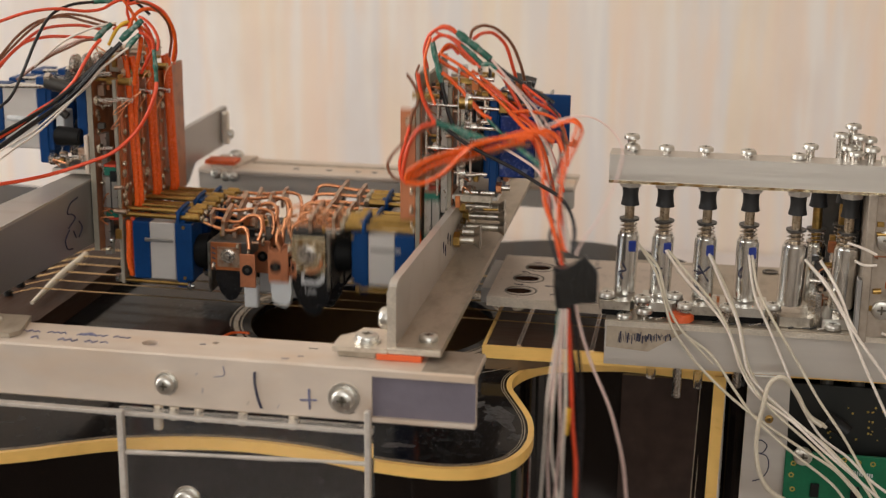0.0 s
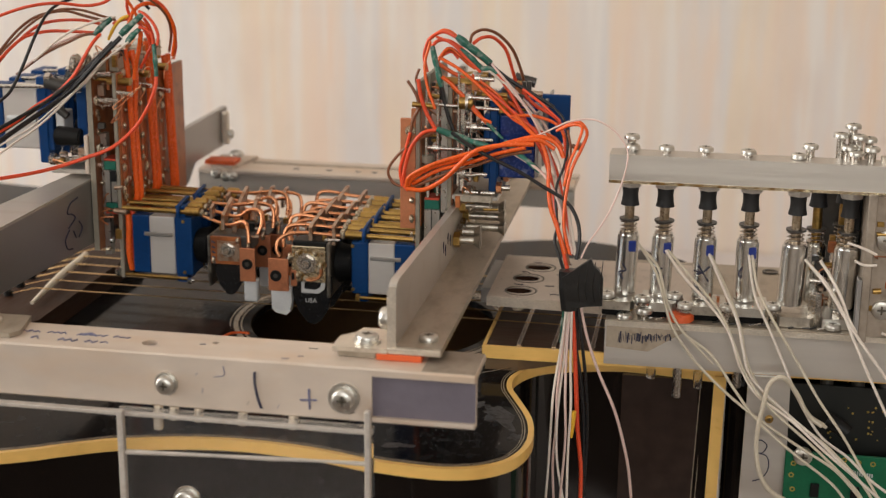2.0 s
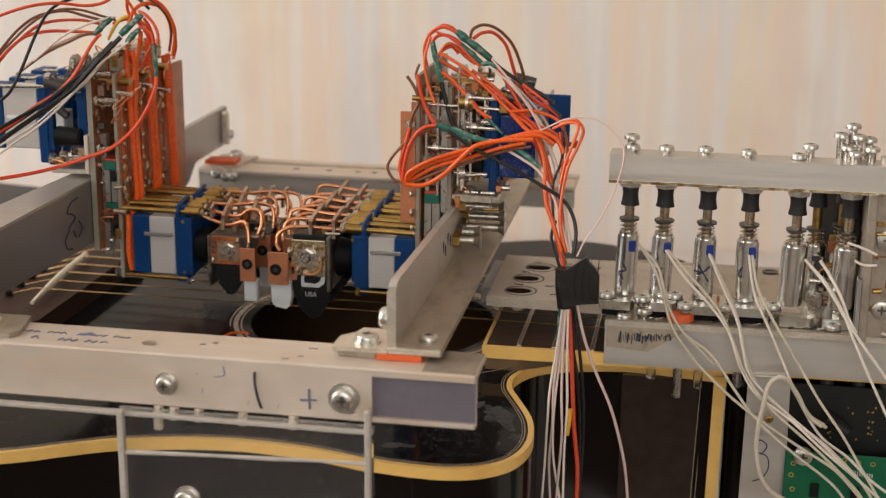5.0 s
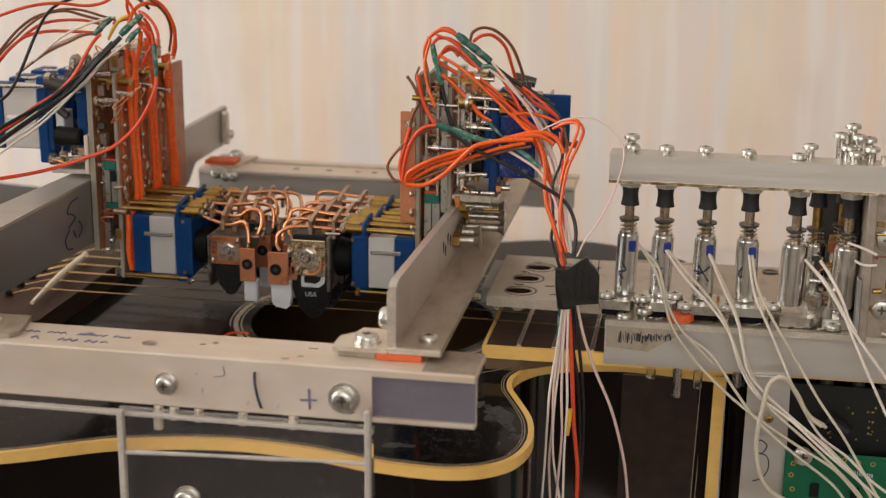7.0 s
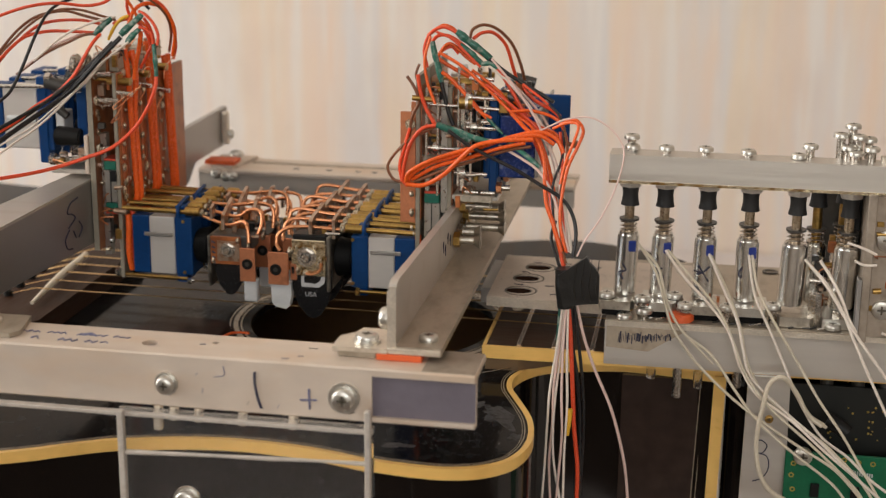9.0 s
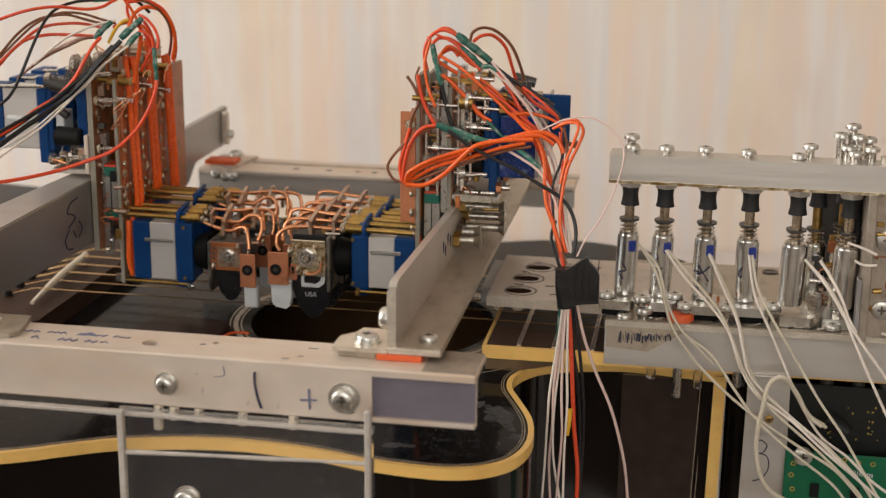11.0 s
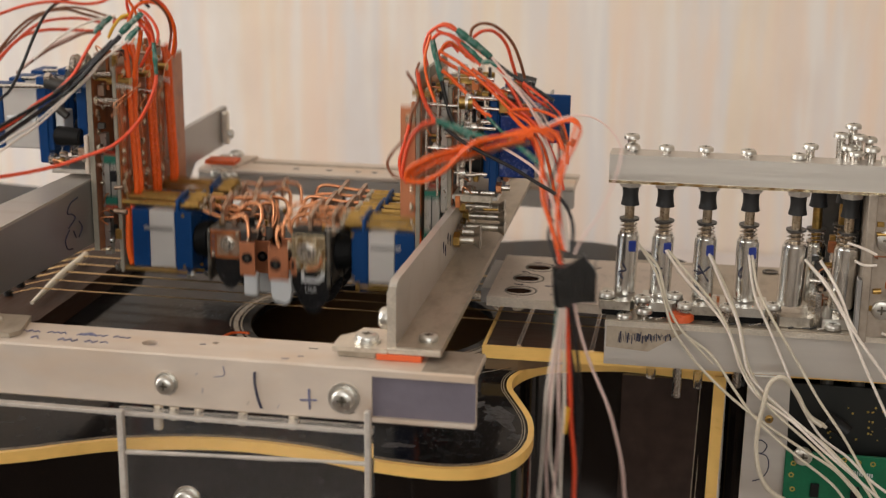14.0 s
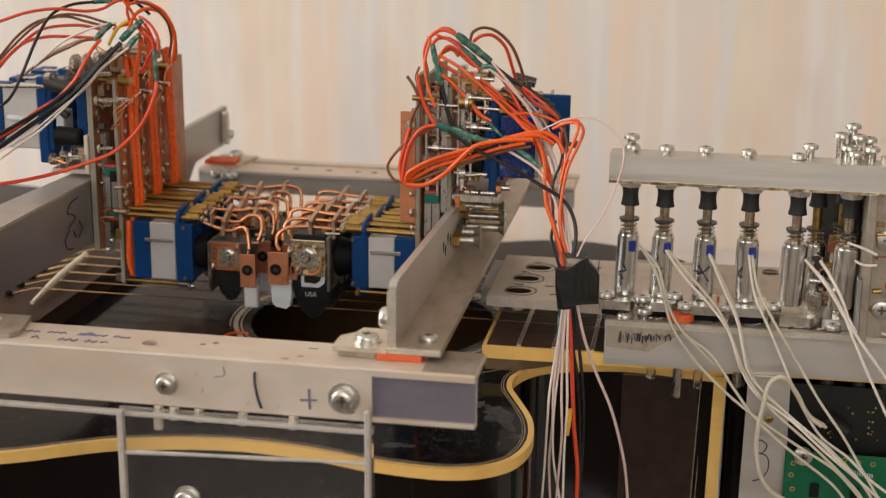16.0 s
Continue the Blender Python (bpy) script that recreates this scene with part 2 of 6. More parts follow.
def wall_paint():
    """Pale wallpaper with soft upright brushed streaks of peach, cream and blue-grey."""
    m = bpy.data.materials.new("streaked_wallpaper")
    m.use_nodes = True
    n, l = m.node_tree.nodes, m.node_tree.links
    p = n["Principled BSDF"]
    p.inputs["Roughness"].default_value = 0.8
    tc = n.new("ShaderNodeTexCoord")

    def streak(sx, sz, seed):
        mp = n.new("ShaderNodeMapping")
        mp.inputs["Scale"].default_value = (sx, 1, sz)
        mp.inputs["Location"].default_value = (seed, seed, 0)
        l.new(tc.outputs["Object"], mp.inputs["Vector"])
        t = n.new("ShaderNodeTexNoise")
        t.inputs["Scale"].default_value, t.inputs["Detail"].default_value, t.inputs["Roughness"].default_value = 1.0, 4.0, 0.55
        l.new(mp.outputs[0], t.inputs["Vector"])
        return t.outputs["Fac"]

    col = None
    layers = ((26, 2.4, 3.0, 0.42, 0.64, 0.50, (0.79, 0.585, 0.45)), (40, 3.2, 9.0, 0.44, 0.62, 0.55, (0.80, 0.68, 0.515)), (30, 2.2, 21.0, 0.46, 0.60, 0.85, (0.68, 0.655, 0.645)),
              (70, 6.0, 37.0, 0.52, 0.68, 0.55, (0.79, 0.60, 0.46)), (85, 5.0, 52.0, 0.52, 0.64, 0.75, (0.76, 0.715, 0.665)), (18, 9.0, 66.0, 0.50, 0.75, 0.35, (0.60, 0.50, 0.42)))
    for sx, sz, seed, a, b, most, tint in layers:
        r = n.new("ShaderNodeMapRange")
        r.inputs["From Min"].default_value, r.inputs["From Max"].default_value = a, b
        r.inputs["To Max"].default_value = most
        l.new(streak(sx, sz, seed), r.inputs["Value"])
        mx = n.new("ShaderNodeMix")
        mx.data_type = "RGBA"
        l.new(r.outputs[0], mx.inputs["Factor"])
        if col is None:
            mx.inputs["A"].default_value = (0.745, 0.635, 0.545, 1)
        else:
            l.new(col, mx.inputs["A"])
        mx.inputs["B"].default_value = (*tint, 1)
        col = mx.outputs["Result"]
    l.new(col, p.inputs["Base Color"])
    return m


WALLPAPER = wall_paint()


# ---------------------------------------------------------------- mesh helpers (all in millimetres)
MM = 0.001


def box(bm, x0, x1, y0, y1, z0, z1, bevel=0.0):
    r = bmesh.ops.create_cube(bm, size=1.0)
    vs = r["verts"]
    for v in vs:
        v.co = Vector(((x0 + x1) / 2 + v.co.x * (x1 - x0), (y0 + y1) / 2 + v.co.y * (y1 - y0), (z0 + z1) / 2 + v.co.z * (z1 - z0))) * MM
    if bevel:
        es = list({e for v in vs for e in v.link_edges})
        bmesh.ops.bevel(bm, geom=es, offset=bevel * MM, segments=1 if bevel < 0.55 else 2, affect="EDGES", profile=0.5)
    return bm


def rod(bm, p0, p1, r0, r1=None, n=16, bevel=0.0):
    """A round bar from p0 to p1."""
    p0, p1 = Vector(p0) * MM, Vector(p1) * MM
    d = p1 - p0
    m = Matrix.Translation((p0 + p1) / 2) @ d.to_track_quat("Z", "Y").to_matrix().to_4x4()
    lay = bm.faces.layers.int.get("round") or bm.faces.layers.int.new("round")
    r = bmesh.ops.create_cone(bm, cap_ends=True, segments=n, radius1=r0 * MM, radius2=(r0 if r1 is None else r1) * MM, depth=d.length, matrix=m)
    if n > 6:
        for f in {f for v in r["verts"] for f in v.link_faces}:
            f[lay] = int(len(f.verts) == 4)
    if bevel:
        es = [e for e in {e for v in r["verts"] for e in v.link_edges} if any(len(f.verts) > 4 for f in e.link_faces)]
        bmesh.ops.bevel(bm, geom=es, offset=bevel * MM, segments=2, affect="EDGES")
    return bm


def spline(pts, steps=6):
    """Catmull-Rom through the points."""
    p = [Vector(a) for a in pts]
    p = [p[0] * 2 - p[1]] + p + [p[-1] * 2 - p[-2]]
    out = []
    for i in range(1, len(p) - 2):
        a, b, c, d = p[i - 1:i + 3]
        for k in range(steps):
            t = k / steps
            out.append(0.5 * ((2 * b) + (c - a) * t + (2 * a - 5 * b + 4 * c - d) * t * t + (3 * b - a - 3 * c + d) * t ** 3))
    return out + [p[-2]]


def tube(bm, pts, r, n=8, smooth_path=True, steps=6):
    """A bent wire of radius r (one number, or one for each point) through the points."""
    lay = bm.faces.layers.int.get("round") or bm.faces.layers.int.new("round")
    path = spline(pts, steps) if smooth_path and len(pts) > 2 else [Vector(a) for a in pts]
    rings, side = [], None
    for i, a in enumerate(path):
        d = (path[min(i + 1, len(path) - 1)] - path[max(i - 1, 0)]).normalized()
        if side is None:
            side = d.orthogonal().normalized()
        side = (side - d * side.dot(d)).normalized()
        up = d.cross(side)
        rad = r if not isinstance(r, (tuple, list)) else np.interp(i / (len(path) - 1), np.linspace(0, 1, len(r)), r)
        rings.append([bm.verts.new((a + (side * math.cos(k * math.tau / n) + up * math.sin(k * math.tau / n)) * rad) * MM) for k in range(n)])
    for a, b in zip(rings, rings[1:]):
        for k in range(n):
            bm.faces.new((a[k], a[(k + 1) % n], b[(k + 1) % n], b[k]))[lay] = 1
    bm.faces.new(rings[0][::-1])
    bm.faces.new(rings[-1])
    return bm


def prism(bm, outline, axis, a, b):
    """An outline (pairs of numbers) drawn out along an axis from a to b."""
    def at(p, h):
        u, v = p
        return Vector({"x": (h, u, v), "y": (u, h, v), "z": (u, v, h)}[axis]) * MM
    lo = [bm.verts.new(at(p, a)) for p in outline]
    hi = [bm.verts.new(at(p, b)) for p in outline]
    k = len(outline)
    for i in range(k):
        bm.faces.new((lo[i], lo[(i + 1) % k], hi[(i + 1) % k], hi[i]))
    bm.faces.new(lo[::-1])
    bm.faces.new(hi)
    return bm


def ring(bm, c, axis, r0, r1, h, n=24):
    """A flat washer around c."""
    c = Vector(c)
    q = Vector((0, 0, 1)).rotation_difference(Vector(axis))
    vs = []
    for rr, hh in ((r0, 0), (r1, 0), (r1, h), (r0, h)):
        vs.append([bm.verts.new((c + q @ Vector((rr * math.cos(k * math.tau / n), rr * math.sin(k * math.tau / n), hh))) * MM) for k in range(n)])
    for i in range(4):
        a, b = vs[i], vs[(i + 1) % 4]
        for k in range(n):
            bm.faces.new((a[k], a[(k + 1) % n], b[(k + 1) % n], b[k]))
    return bm


def mesh_of(name, bm, material, smooth=True):
    bmesh.ops.recalc_face_normals(bm, faces=bm.faces)
    bm.normal_update()
    lay = bm.faces.layers.int.get("round")
    for e in bm.edges:
        if len(e.link_faces) == 2:
            a = e.calc_face_angle(0.0)
            curved = lay is not None and all(f[lay] for f in e.link_faces)
            e.smooth = a < radians(55 if curved else 18)
    for f in bm.faces:
        f.smooth = smooth
    sharp = [not e.smooth for e in bm.edges]
    me = bpy.data.meshes.new(name)
    bm.to_mesh(me)
    bm.free()
    me.edges.foreach_set("use_edge_sharp", sharp)
    me.update()
    me.materials.append(material)
    return me


def part(name, bm, material, parent, label="", smooth=True):
    ob = new(name, mesh_of(name, bm, material, smooth))
    ob.parent = parent
    return tagged(ob, label)


def thing(name, label, category, group="", kind="", at=(0, 0, 0)):
    ob = new(name)
    ob.empty_display_size = 0.01
    ob.location = Vector(at) * MM
    return tagged(ob, label, category, group, kind)


def solid(name, bm, material, label, category="", group="", kind=""):
    return tagged(new(name, mesh_of(name, bm, material)), label, category, group, kind)


def BM():
    return bmesh.new()


def cut(ob, cutter_bm):
    """Cuts openings through a mesh, leaving no helper behind."""
    me = mesh_of("cutter", cutter_bm, ALU)
    tool = new("cutter", me)
    mod = ob.modifiers.new("cut", "BOOLEAN")
    mod.operation, mod.object, mod.solver = "DIFFERENCE", tool, "EXACT"
    bpy.context.view_layer.update()
    tool.parent, tool.matrix_world = None, ob.matrix_world.copy()
    bpy.context.view_layer.update()
    res = bpy.data.meshes.new_from_object(ob.evaluated_get(bpy.context.evaluated_depsgraph_get()))
    ob.modifiers.clear()
    res.polygons.foreach_set("use_smooth", [False] * len(res.polygons))
    res.update()
    ob.data = res
    bpy.data.objects.remove(tool)


def screw(parent, at, axis, r=2.9, h=2.2, washer=0.0, material=None, slot=True, name="screw", recess=True):
    """A pan-head screw: rounded head, flat dark cross for the recess and, if asked for, a washer; axis points out of
    the head.
    """
    material = material or SCREW_ZINC
    a = Vector(axis).normalized()
    c = Vector(at)
    bm = BM()
    if washer:
        rod(bm, c, c + a * 0.8, washer, n=24)
        c = c + a * 0.8
    q = Vector((0, 0, 1)).rotation_difference(a)
    prof = [(r, 0.0), (r, h * 0.5), (r * 0.94, h * 0.8), (r * 0.78, h * 0.97), (r * 0.36, h), (r * 0.32, h * 0.55)]
    lay = bm.faces.layers.int.get("round") or bm.faces.layers.int.new("round")
    rings = [[bm.verts.new((c + q @ Vector((rr * math.cos(k * math.tau / 20), rr * math.sin(k * math.tau / 20), hh))) * MM) for k in range(20)] for rr, hh in prof]
    for u, v in zip(rings, rings[1:]):
        for k in range(20):
            bm.faces.new((u[k], u[(k + 1) % 20], v[(k + 1) % 20], v[k]))[lay] = 1
    bm.faces.new(rings[-1])
    bm.faces.new(rings[0][::-1])
    ob = part(name, bm, material, parent)
    if slot:
        s = BM()
        o = q @ Vector((1, 0, 0))
        w = q @ Vector((0, 1, 0))
        for d, e in ((o, w), (w, o)):
            pts = [c + a * (h + 0.02) + d * (sx * r * 0.46) + e * (sy * r * 0.10) for sx, sy in ((-1, -1), (1, -1), (1, 1), (-1, 1))]
            vs = [s.verts.new(p * MM) for p in pts] + [s.verts.new((p + a * 0.05) * MM) for p in pts]
            for f in ((0, 1, 2, 3), (4, 5, 6, 7), (0, 1, 5, 4), (1, 2, 6, 5), (2, 3, 7, 6), (3, 0, 4, 7)):
                s.faces.new([vs[i] for i in f])
        # nothing is sunk here: the recess's shade is a dark cross on top
        part("cross_recess", s, RECESS, ob)
    return ob


def nut(parent, at, axis, r=2.8, h=2.2, material=None, name="nut", stud=0.0):
    c, a = Vector(at), Vector(axis).normalized()
    ob = part(name, rod(BM(), c, c + a * h, r, n=6), material or CHROME, parent)
    if stud and not ob.parent.parent:
        part("stud", rod(BM(), c, c + a * (h + stud), r * 0.5, n=14), material or CHROME, ob)
    elif stud:
        part("stud", rod(BM(), c, c + a * (h + stud), r * 0.5, n=14), STEEL, parent)
        part("thread_ring", ring(BM(), c + a * h, a, r * 0.52, r * 0.66, 0.06, 14), DARK_STEEL, parent)
    return ob


def stroke(parent, pts, r, material, name="mark", steps=4):
    """A pen stroke lying on a surface."""
    return part(name, tube(BM(), pts, r, 5, True, steps), material, parent)


# ---------------------------------------------------------------- the room
def room():
    solid("wall_north", box(BM(), -1800, 1800, 600, 700, -860, 1700), WALLPAPER, "pale wallpapered wall with soft peach streaks", kind="structure")
    solid("wall_east", box(BM(), 1800, 1900, -2400, 700, -860, 1700), PLASTER, "plain pale plaster wall", kind="structure")
    w = solid("wall_west", box(BM(), -1900, -1800, -2400, 700, -860, 1700), PLASTER, "plain pale plaster wall with a window", kind="structure")
    cut(w, box(BM(), -2000, -1700, -1350, 250, 50, 1450))
    # unseen south wall; its window is added to house the front fill
    s = solid("wall_south", box(BM(), -1900, 1900, -2500, -2400, -860, 1700), PLASTER, "plain pale plaster wall with a window", kind="structure")
    cut(s, box(BM(), -400, 1500, -2600, -2300, 100, 1500))
    for name, sill, size, at in (("window_1", 50, (1600, 1400), (-1850, -550, 50)), ("added_window", 100, (1900, 1400), (550, -2450, 100))):
        wd = thing(name, "white-painted window frame with clear panes", "window", kind="structure", at=at)
        if name == "window_1":
            wd.rotation_euler = (0, 0, radians(90))
        w, h = size
        for x0, x1, z0, z1 in ((-w / 2, w / 2, 0, 50), (-w / 2, w / 2, h - 50, h), (-w / 2, -w / 2 + 50, 50.5, h - 50.5), (w / 2 - 50, w / 2, 50.5, h - 50.5), (-25, 25, 50.5, h - 50.5)):
            part("window_frame", box(BM(), x0, x1, -30, 30, z0, z1, 2), FRAME_WHITE, wd)
    solid("floor", box(BM(), -1900, 1900, -2500, 700, -900, -860), FLOOR_WOOD, "brown wooden floor", kind="structure")
    solid("ceiling", box(BM(), -1900, 1900, -2500, 700, 1700, 1760), CEIL, "plain white ceiling", kind="structure")
    t = thing("table", "pale table carrying the guitar and the machine", "table", at=(0, 0, -125))
    part("tabletop", box(BM(), -900, 900, -175, 598, -30, 0, 3), WOOD_TABLE, t)
    for sx in (-820, 820):
        for sy in (-130, 500):
            part("leg", box(BM(), sx - 30, sx + 30, sy - 30, sy + 30, -735, -30, 3), WOOD_TABLE, t)


# ---------------------------------------------------------------- the guitar
TOP_EDGE = [(-480, -5), (-470, -90), (-420, -165), (-330, -208), (-240, -206), (-160, -186), (-87, -152.5), (-71.5, -144), (-56, -135.6), (-38, -129.8), (-20, -127), (-5, -127.2), (12, -129.5),
            (32, -134.8), (48, -136.6), (57, -136), (66, -133), (73.4, -126.6), (77.2, -118.5), (78.8, -109), (78.4, -99.5), (76.6, -89.8), (73.2, -80), (69.2, -70.2), (66.2, -62.2), (65.3, -54.2),
            (66.6, -47.5), (70.6, -39.8), (77.6, -33.8), (92.5, -28.6), (105.5, -26.4), (122, -28), (141, -31)]
FAR_EDGE = [(141, 40), (134, 100), (118, 126), (93, 139.5), (76, 145), (54, 143.5), (20, 130), (-20, 124), (-100, 150), (-200, 188), (-330, 205), (-430, 160), (-470, 90)]


def outline():
    near = [(v.x, v.y) for v in spline([(*p, 0) for p in TOP_EDGE], 6)]
    far = [(v.x, v.y) for v in spline([(*p, 0) for p in FAR_EDGE], 4)]
    return near, near + far


def ribbon(bm, path, z0, z1, out, thick):
    """A band that follows a path, its outer face moved out by so much."""
    rows = []
    for i, (x, y) in enumerate(path):
        a, b = path[max(i - 1, 0)], path[min(i + 1, len(path) - 1)]
        t = Vector((b[0] - a[0], b[1] - a[1], 0)).normalized()
        nrm = Vector((t.y, -t.x, 0))
        o, inn = Vector((x, y, 0)) + nrm * out, Vector((x, y, 0)) + nrm * (out - thick)
        rows.append([bm.verts.new(Vector((p.x, p.y, z)) * MM) for p, z in ((o, z0), (o, z1), (inn, z1), (inn, z0))])
    for a, b in zip(rows, rows[1:]):
        for k in range(4):
            bm.faces.new((a[k], a[(k + 1) % 4], b[(k + 1) % 4], b[k]))
    bm.faces.new(rows[0])
    bm.faces.new(rows[-1][::-1])
    return bm


def guitar():
    g = thing("guitar", "black lacquered cutaway acoustic guitar with cream binding lying flat", "guitar", at=(0, 0, -125))
    dz = Matrix.Translation((0, 0, 0.125))
    near, full = outline()

    def gp(name, bm, material, label="", parent=None):
        bm.transform(dz)
        return part(name, bm, material, parent or g, label)

    top = gp("soundboard", prism(BM(), full, "z", -3.2, 0), GUITAR_BLACK, "dusty glossy black soundboard")
    c = rod(BM(), (0, 4, -10), (0, 4, 10), 50, n=72)
    c.transform(dz)
    cut(top, c)
    top.data.polygons.foreach_set("use_smooth", [False] * len(top.data.polygons))
    gp("side", ribbon(BM(), near, -119, -3.7, -0.4, 3), GUITAR_SIDE, "glossy black side")
    gp("far_side", ribbon(BM(), [(v.x, v.y) for v in spline([(*p, 0) for p in FAR_EDGE + [(-480, -5)]], 4)], -119, -3.4, 0, 3), GUITAR_SIDE)
    gp("back_board", prism(BM(), full, "z", -125, -119), HOLE_DARK)
    gp("binding", ribbon(BM(), near, -3.7, 0.2, 0.2, 2.0), BINDING, "cream plastic binding")
    gp("purfling", ribbon(BM(), near, -1, 0.12, -2.7, 0.35), PURF)
    gp("purfling", ribbon(BM(), near, -1, 0.12, -3.6, 0.22), PURF)
    gp("inner_lining", ribbon(BM(), [(v.x, v.y) for v in spline([(*p, 0) for p in FAR_EDGE + [(-480, -5)]], 4)], -118.5, -4, -3.4, 1), HOLE_DARK, "raw brown wood inside the body")
    gp("pickguard", prism(BM(), [(-88, -13.5), (-93, -31), (-90, -60), (-60, -84), (-20, -86), (8, -70), (4, -57.5), (-20, -54), (-43.5, -36.5), (-56.8, -13), (-62, -10.6), (-80, -10.2)], "z", 0.02, 0.5), PICKGUARD, "dark tortoiseshell pickguard")
    for r0, r1 in ((53.5, 54.1), (55.0, 57.0), (58.0, 58.6)):
        gp("rosette_ring", ring(BM(), (0, 4, -0.5), (0, 0, 1), r0, r1, 0.65, 90), PURF)
    # bridge and saddle
    gp("bridge", prism(BM(), [(-172, -60), (-166, -75), (-134, -75), (-122, -48), (-122, 60), (-130, 85), (-166, 85), (-172, 70)], "z", 0, 8.5), BRIDGE_WOOD, "brown rosewood bridge")
    gp("saddle", tube(BM(), [(-131, -34, 10.6), (-134, -2, 11.8), (-137.5, 34, 11.4)], (0.8, 1.5, 1.4), 10), BONE, "white bone saddle")
    for i in range(6):
        y = -20.2 + i * 12.1
        ob = gp("bridge_pin", rod(BM(), (-148 - i * 0.6, y, 8), (-148 - i * 0.6, y, 11), 2.0, 1.8, 14, 0.4), BLACK)
    # neck and fingerboard
    gp("fingerboard", prism(BM(), [(54, -44), (330, -40), (330, 30), (54, 36)], "z", 5.2, 9.6), ROSEWOOD, "dark rosewood fingerboard")
    gp("fingerboard_binding", prism(BM(), [(52.6, -45.6), (330, -41.6), (330, -40.1), (53.9, -44.1), (53.9, 36), (52.6, 36)], "z", 5.0, 9.8), BINDING, "cream fingerboard binding")
    gp("neck", prism(BM(), [(53.5, -43.6), (66, -43.6), (80, -34), (92, -22), (330, -22), (330, 28), (53.5, 28)], "z", 0.02, 5.1), NECK_WOOD)
    for x in (66, 79, 93, 107.5, 123, 139, 156, 174):
        gp("fret", tube(BM(), [(x, -43.6, 9.7), (x, 34, 9.7)], 1.0, 8, False), STRING_STEEL)
    # heel under the neck
    gp("heel", box(BM(), 104, 137, -29.2, 20, -119, -3.9, 0.1), HEEL, "dark brown lacquered neck heel")
    for x0, x1 in ((131.6, 131.9), (133.2, 133.45)):
        gp("heel_line", prism(BM(), [(x0 + 1.6, -4.5), (x1 + 1.6, -4.5), (x1 - 1.5, -119), (x0 - 1.5, -119)], "y", -29.45, -29.2), PURF)
    gp("heel_binding", prism(BM(), [(138.2, -1), (142.6, -1), (140.4, -119), (136.2, -119)], "y", -32, -28), BINDING, "cream heel binding")
    gp("neck_back", box(BM(), 143, 330, -30, 26, -60, -1, 4), GUITAR_SIDE)
    for i in range(6):
        y = -20.2 + i * 12.1
        yn = -31 + i * 10.4
        gp("string", tube(BM(), [(-148, y, 9), (-136, y, 12.4), (330, yn, 14)], 0.34 if i > 1 else 0.22, 6, False), STRING_BRONZE)
    gp("loose_string_end", tube(BM(), [(44, -58, 0.8), (52.6, -51.6, 1.0), (62.5, -44, 1.1), (71, -35.4, 1.6), (73, -29.8, 3)], 0.22, 6), STRING_STEEL)
    # grey dust spots on the lacquer
    rng = random.Random(4)
    bm = BM()
    for k in range(2400):
        x, y = (rng.uniform(-110, 70), rng.uniform(-122, 0)) if k < 420 else (rng.gauss(54, 12), rng.gauss(-96, 24)) if k < 1300 else (rng.gauss(-68, 9), rng.gauss(4, 9))
        if x * x + (y - 4) ** 2 < 60 ** 2 or x > 70 or (x > 59 and y > -85) or y < -124:
            continue
        r = rng.choice((0.04, 0.05, 0.07, 0.09, 0.12)) if k % 40 else 0.26
        ring(bm, (x, y, 0), (0, 0, 1), 0.01, r, 0.05, 6)
    tagged(gp("dust_specks", bm, DUST), kind="stuff")
    # dull films of wiped dust
    for cx, cy, a, b, turn in ((64, -88, 15, 6.5, -0.95), (57, -80, 5, 4, 0.3), (73, -106, 4, 5, 0.2), (36, -121, 7, 3, 0.1), (-60, -112, 10, 4, 0.4)):
        pts = []
        for k in range(34):
            w = k / 34 * math.tau
            f = 0.72 + 0.55 * noise.noise(Vector((math.cos(w) * 1.7 + cx, math.sin(w) * 1.7 + cy, 0.3)))
            u, v = a * f * math.cos(w), b * f * math.sin(w)
            pts.append((cx + u * math.cos(turn) - v * math.sin(turn), cy + u * math.sin(turn) + v * math.cos(turn)))
        gp("dust_film", prism(BM(), pts, "z", 0.01, 0.03), DUST_FILM)
    gp("orange_thread", tube(BM(), [(-53, -31, 0.8), (-50.5, -27, 1.2), (-46.5, -24.5, 0.8), (-44, -25, 0.8)], 0.5, 6), W_ORANGE)


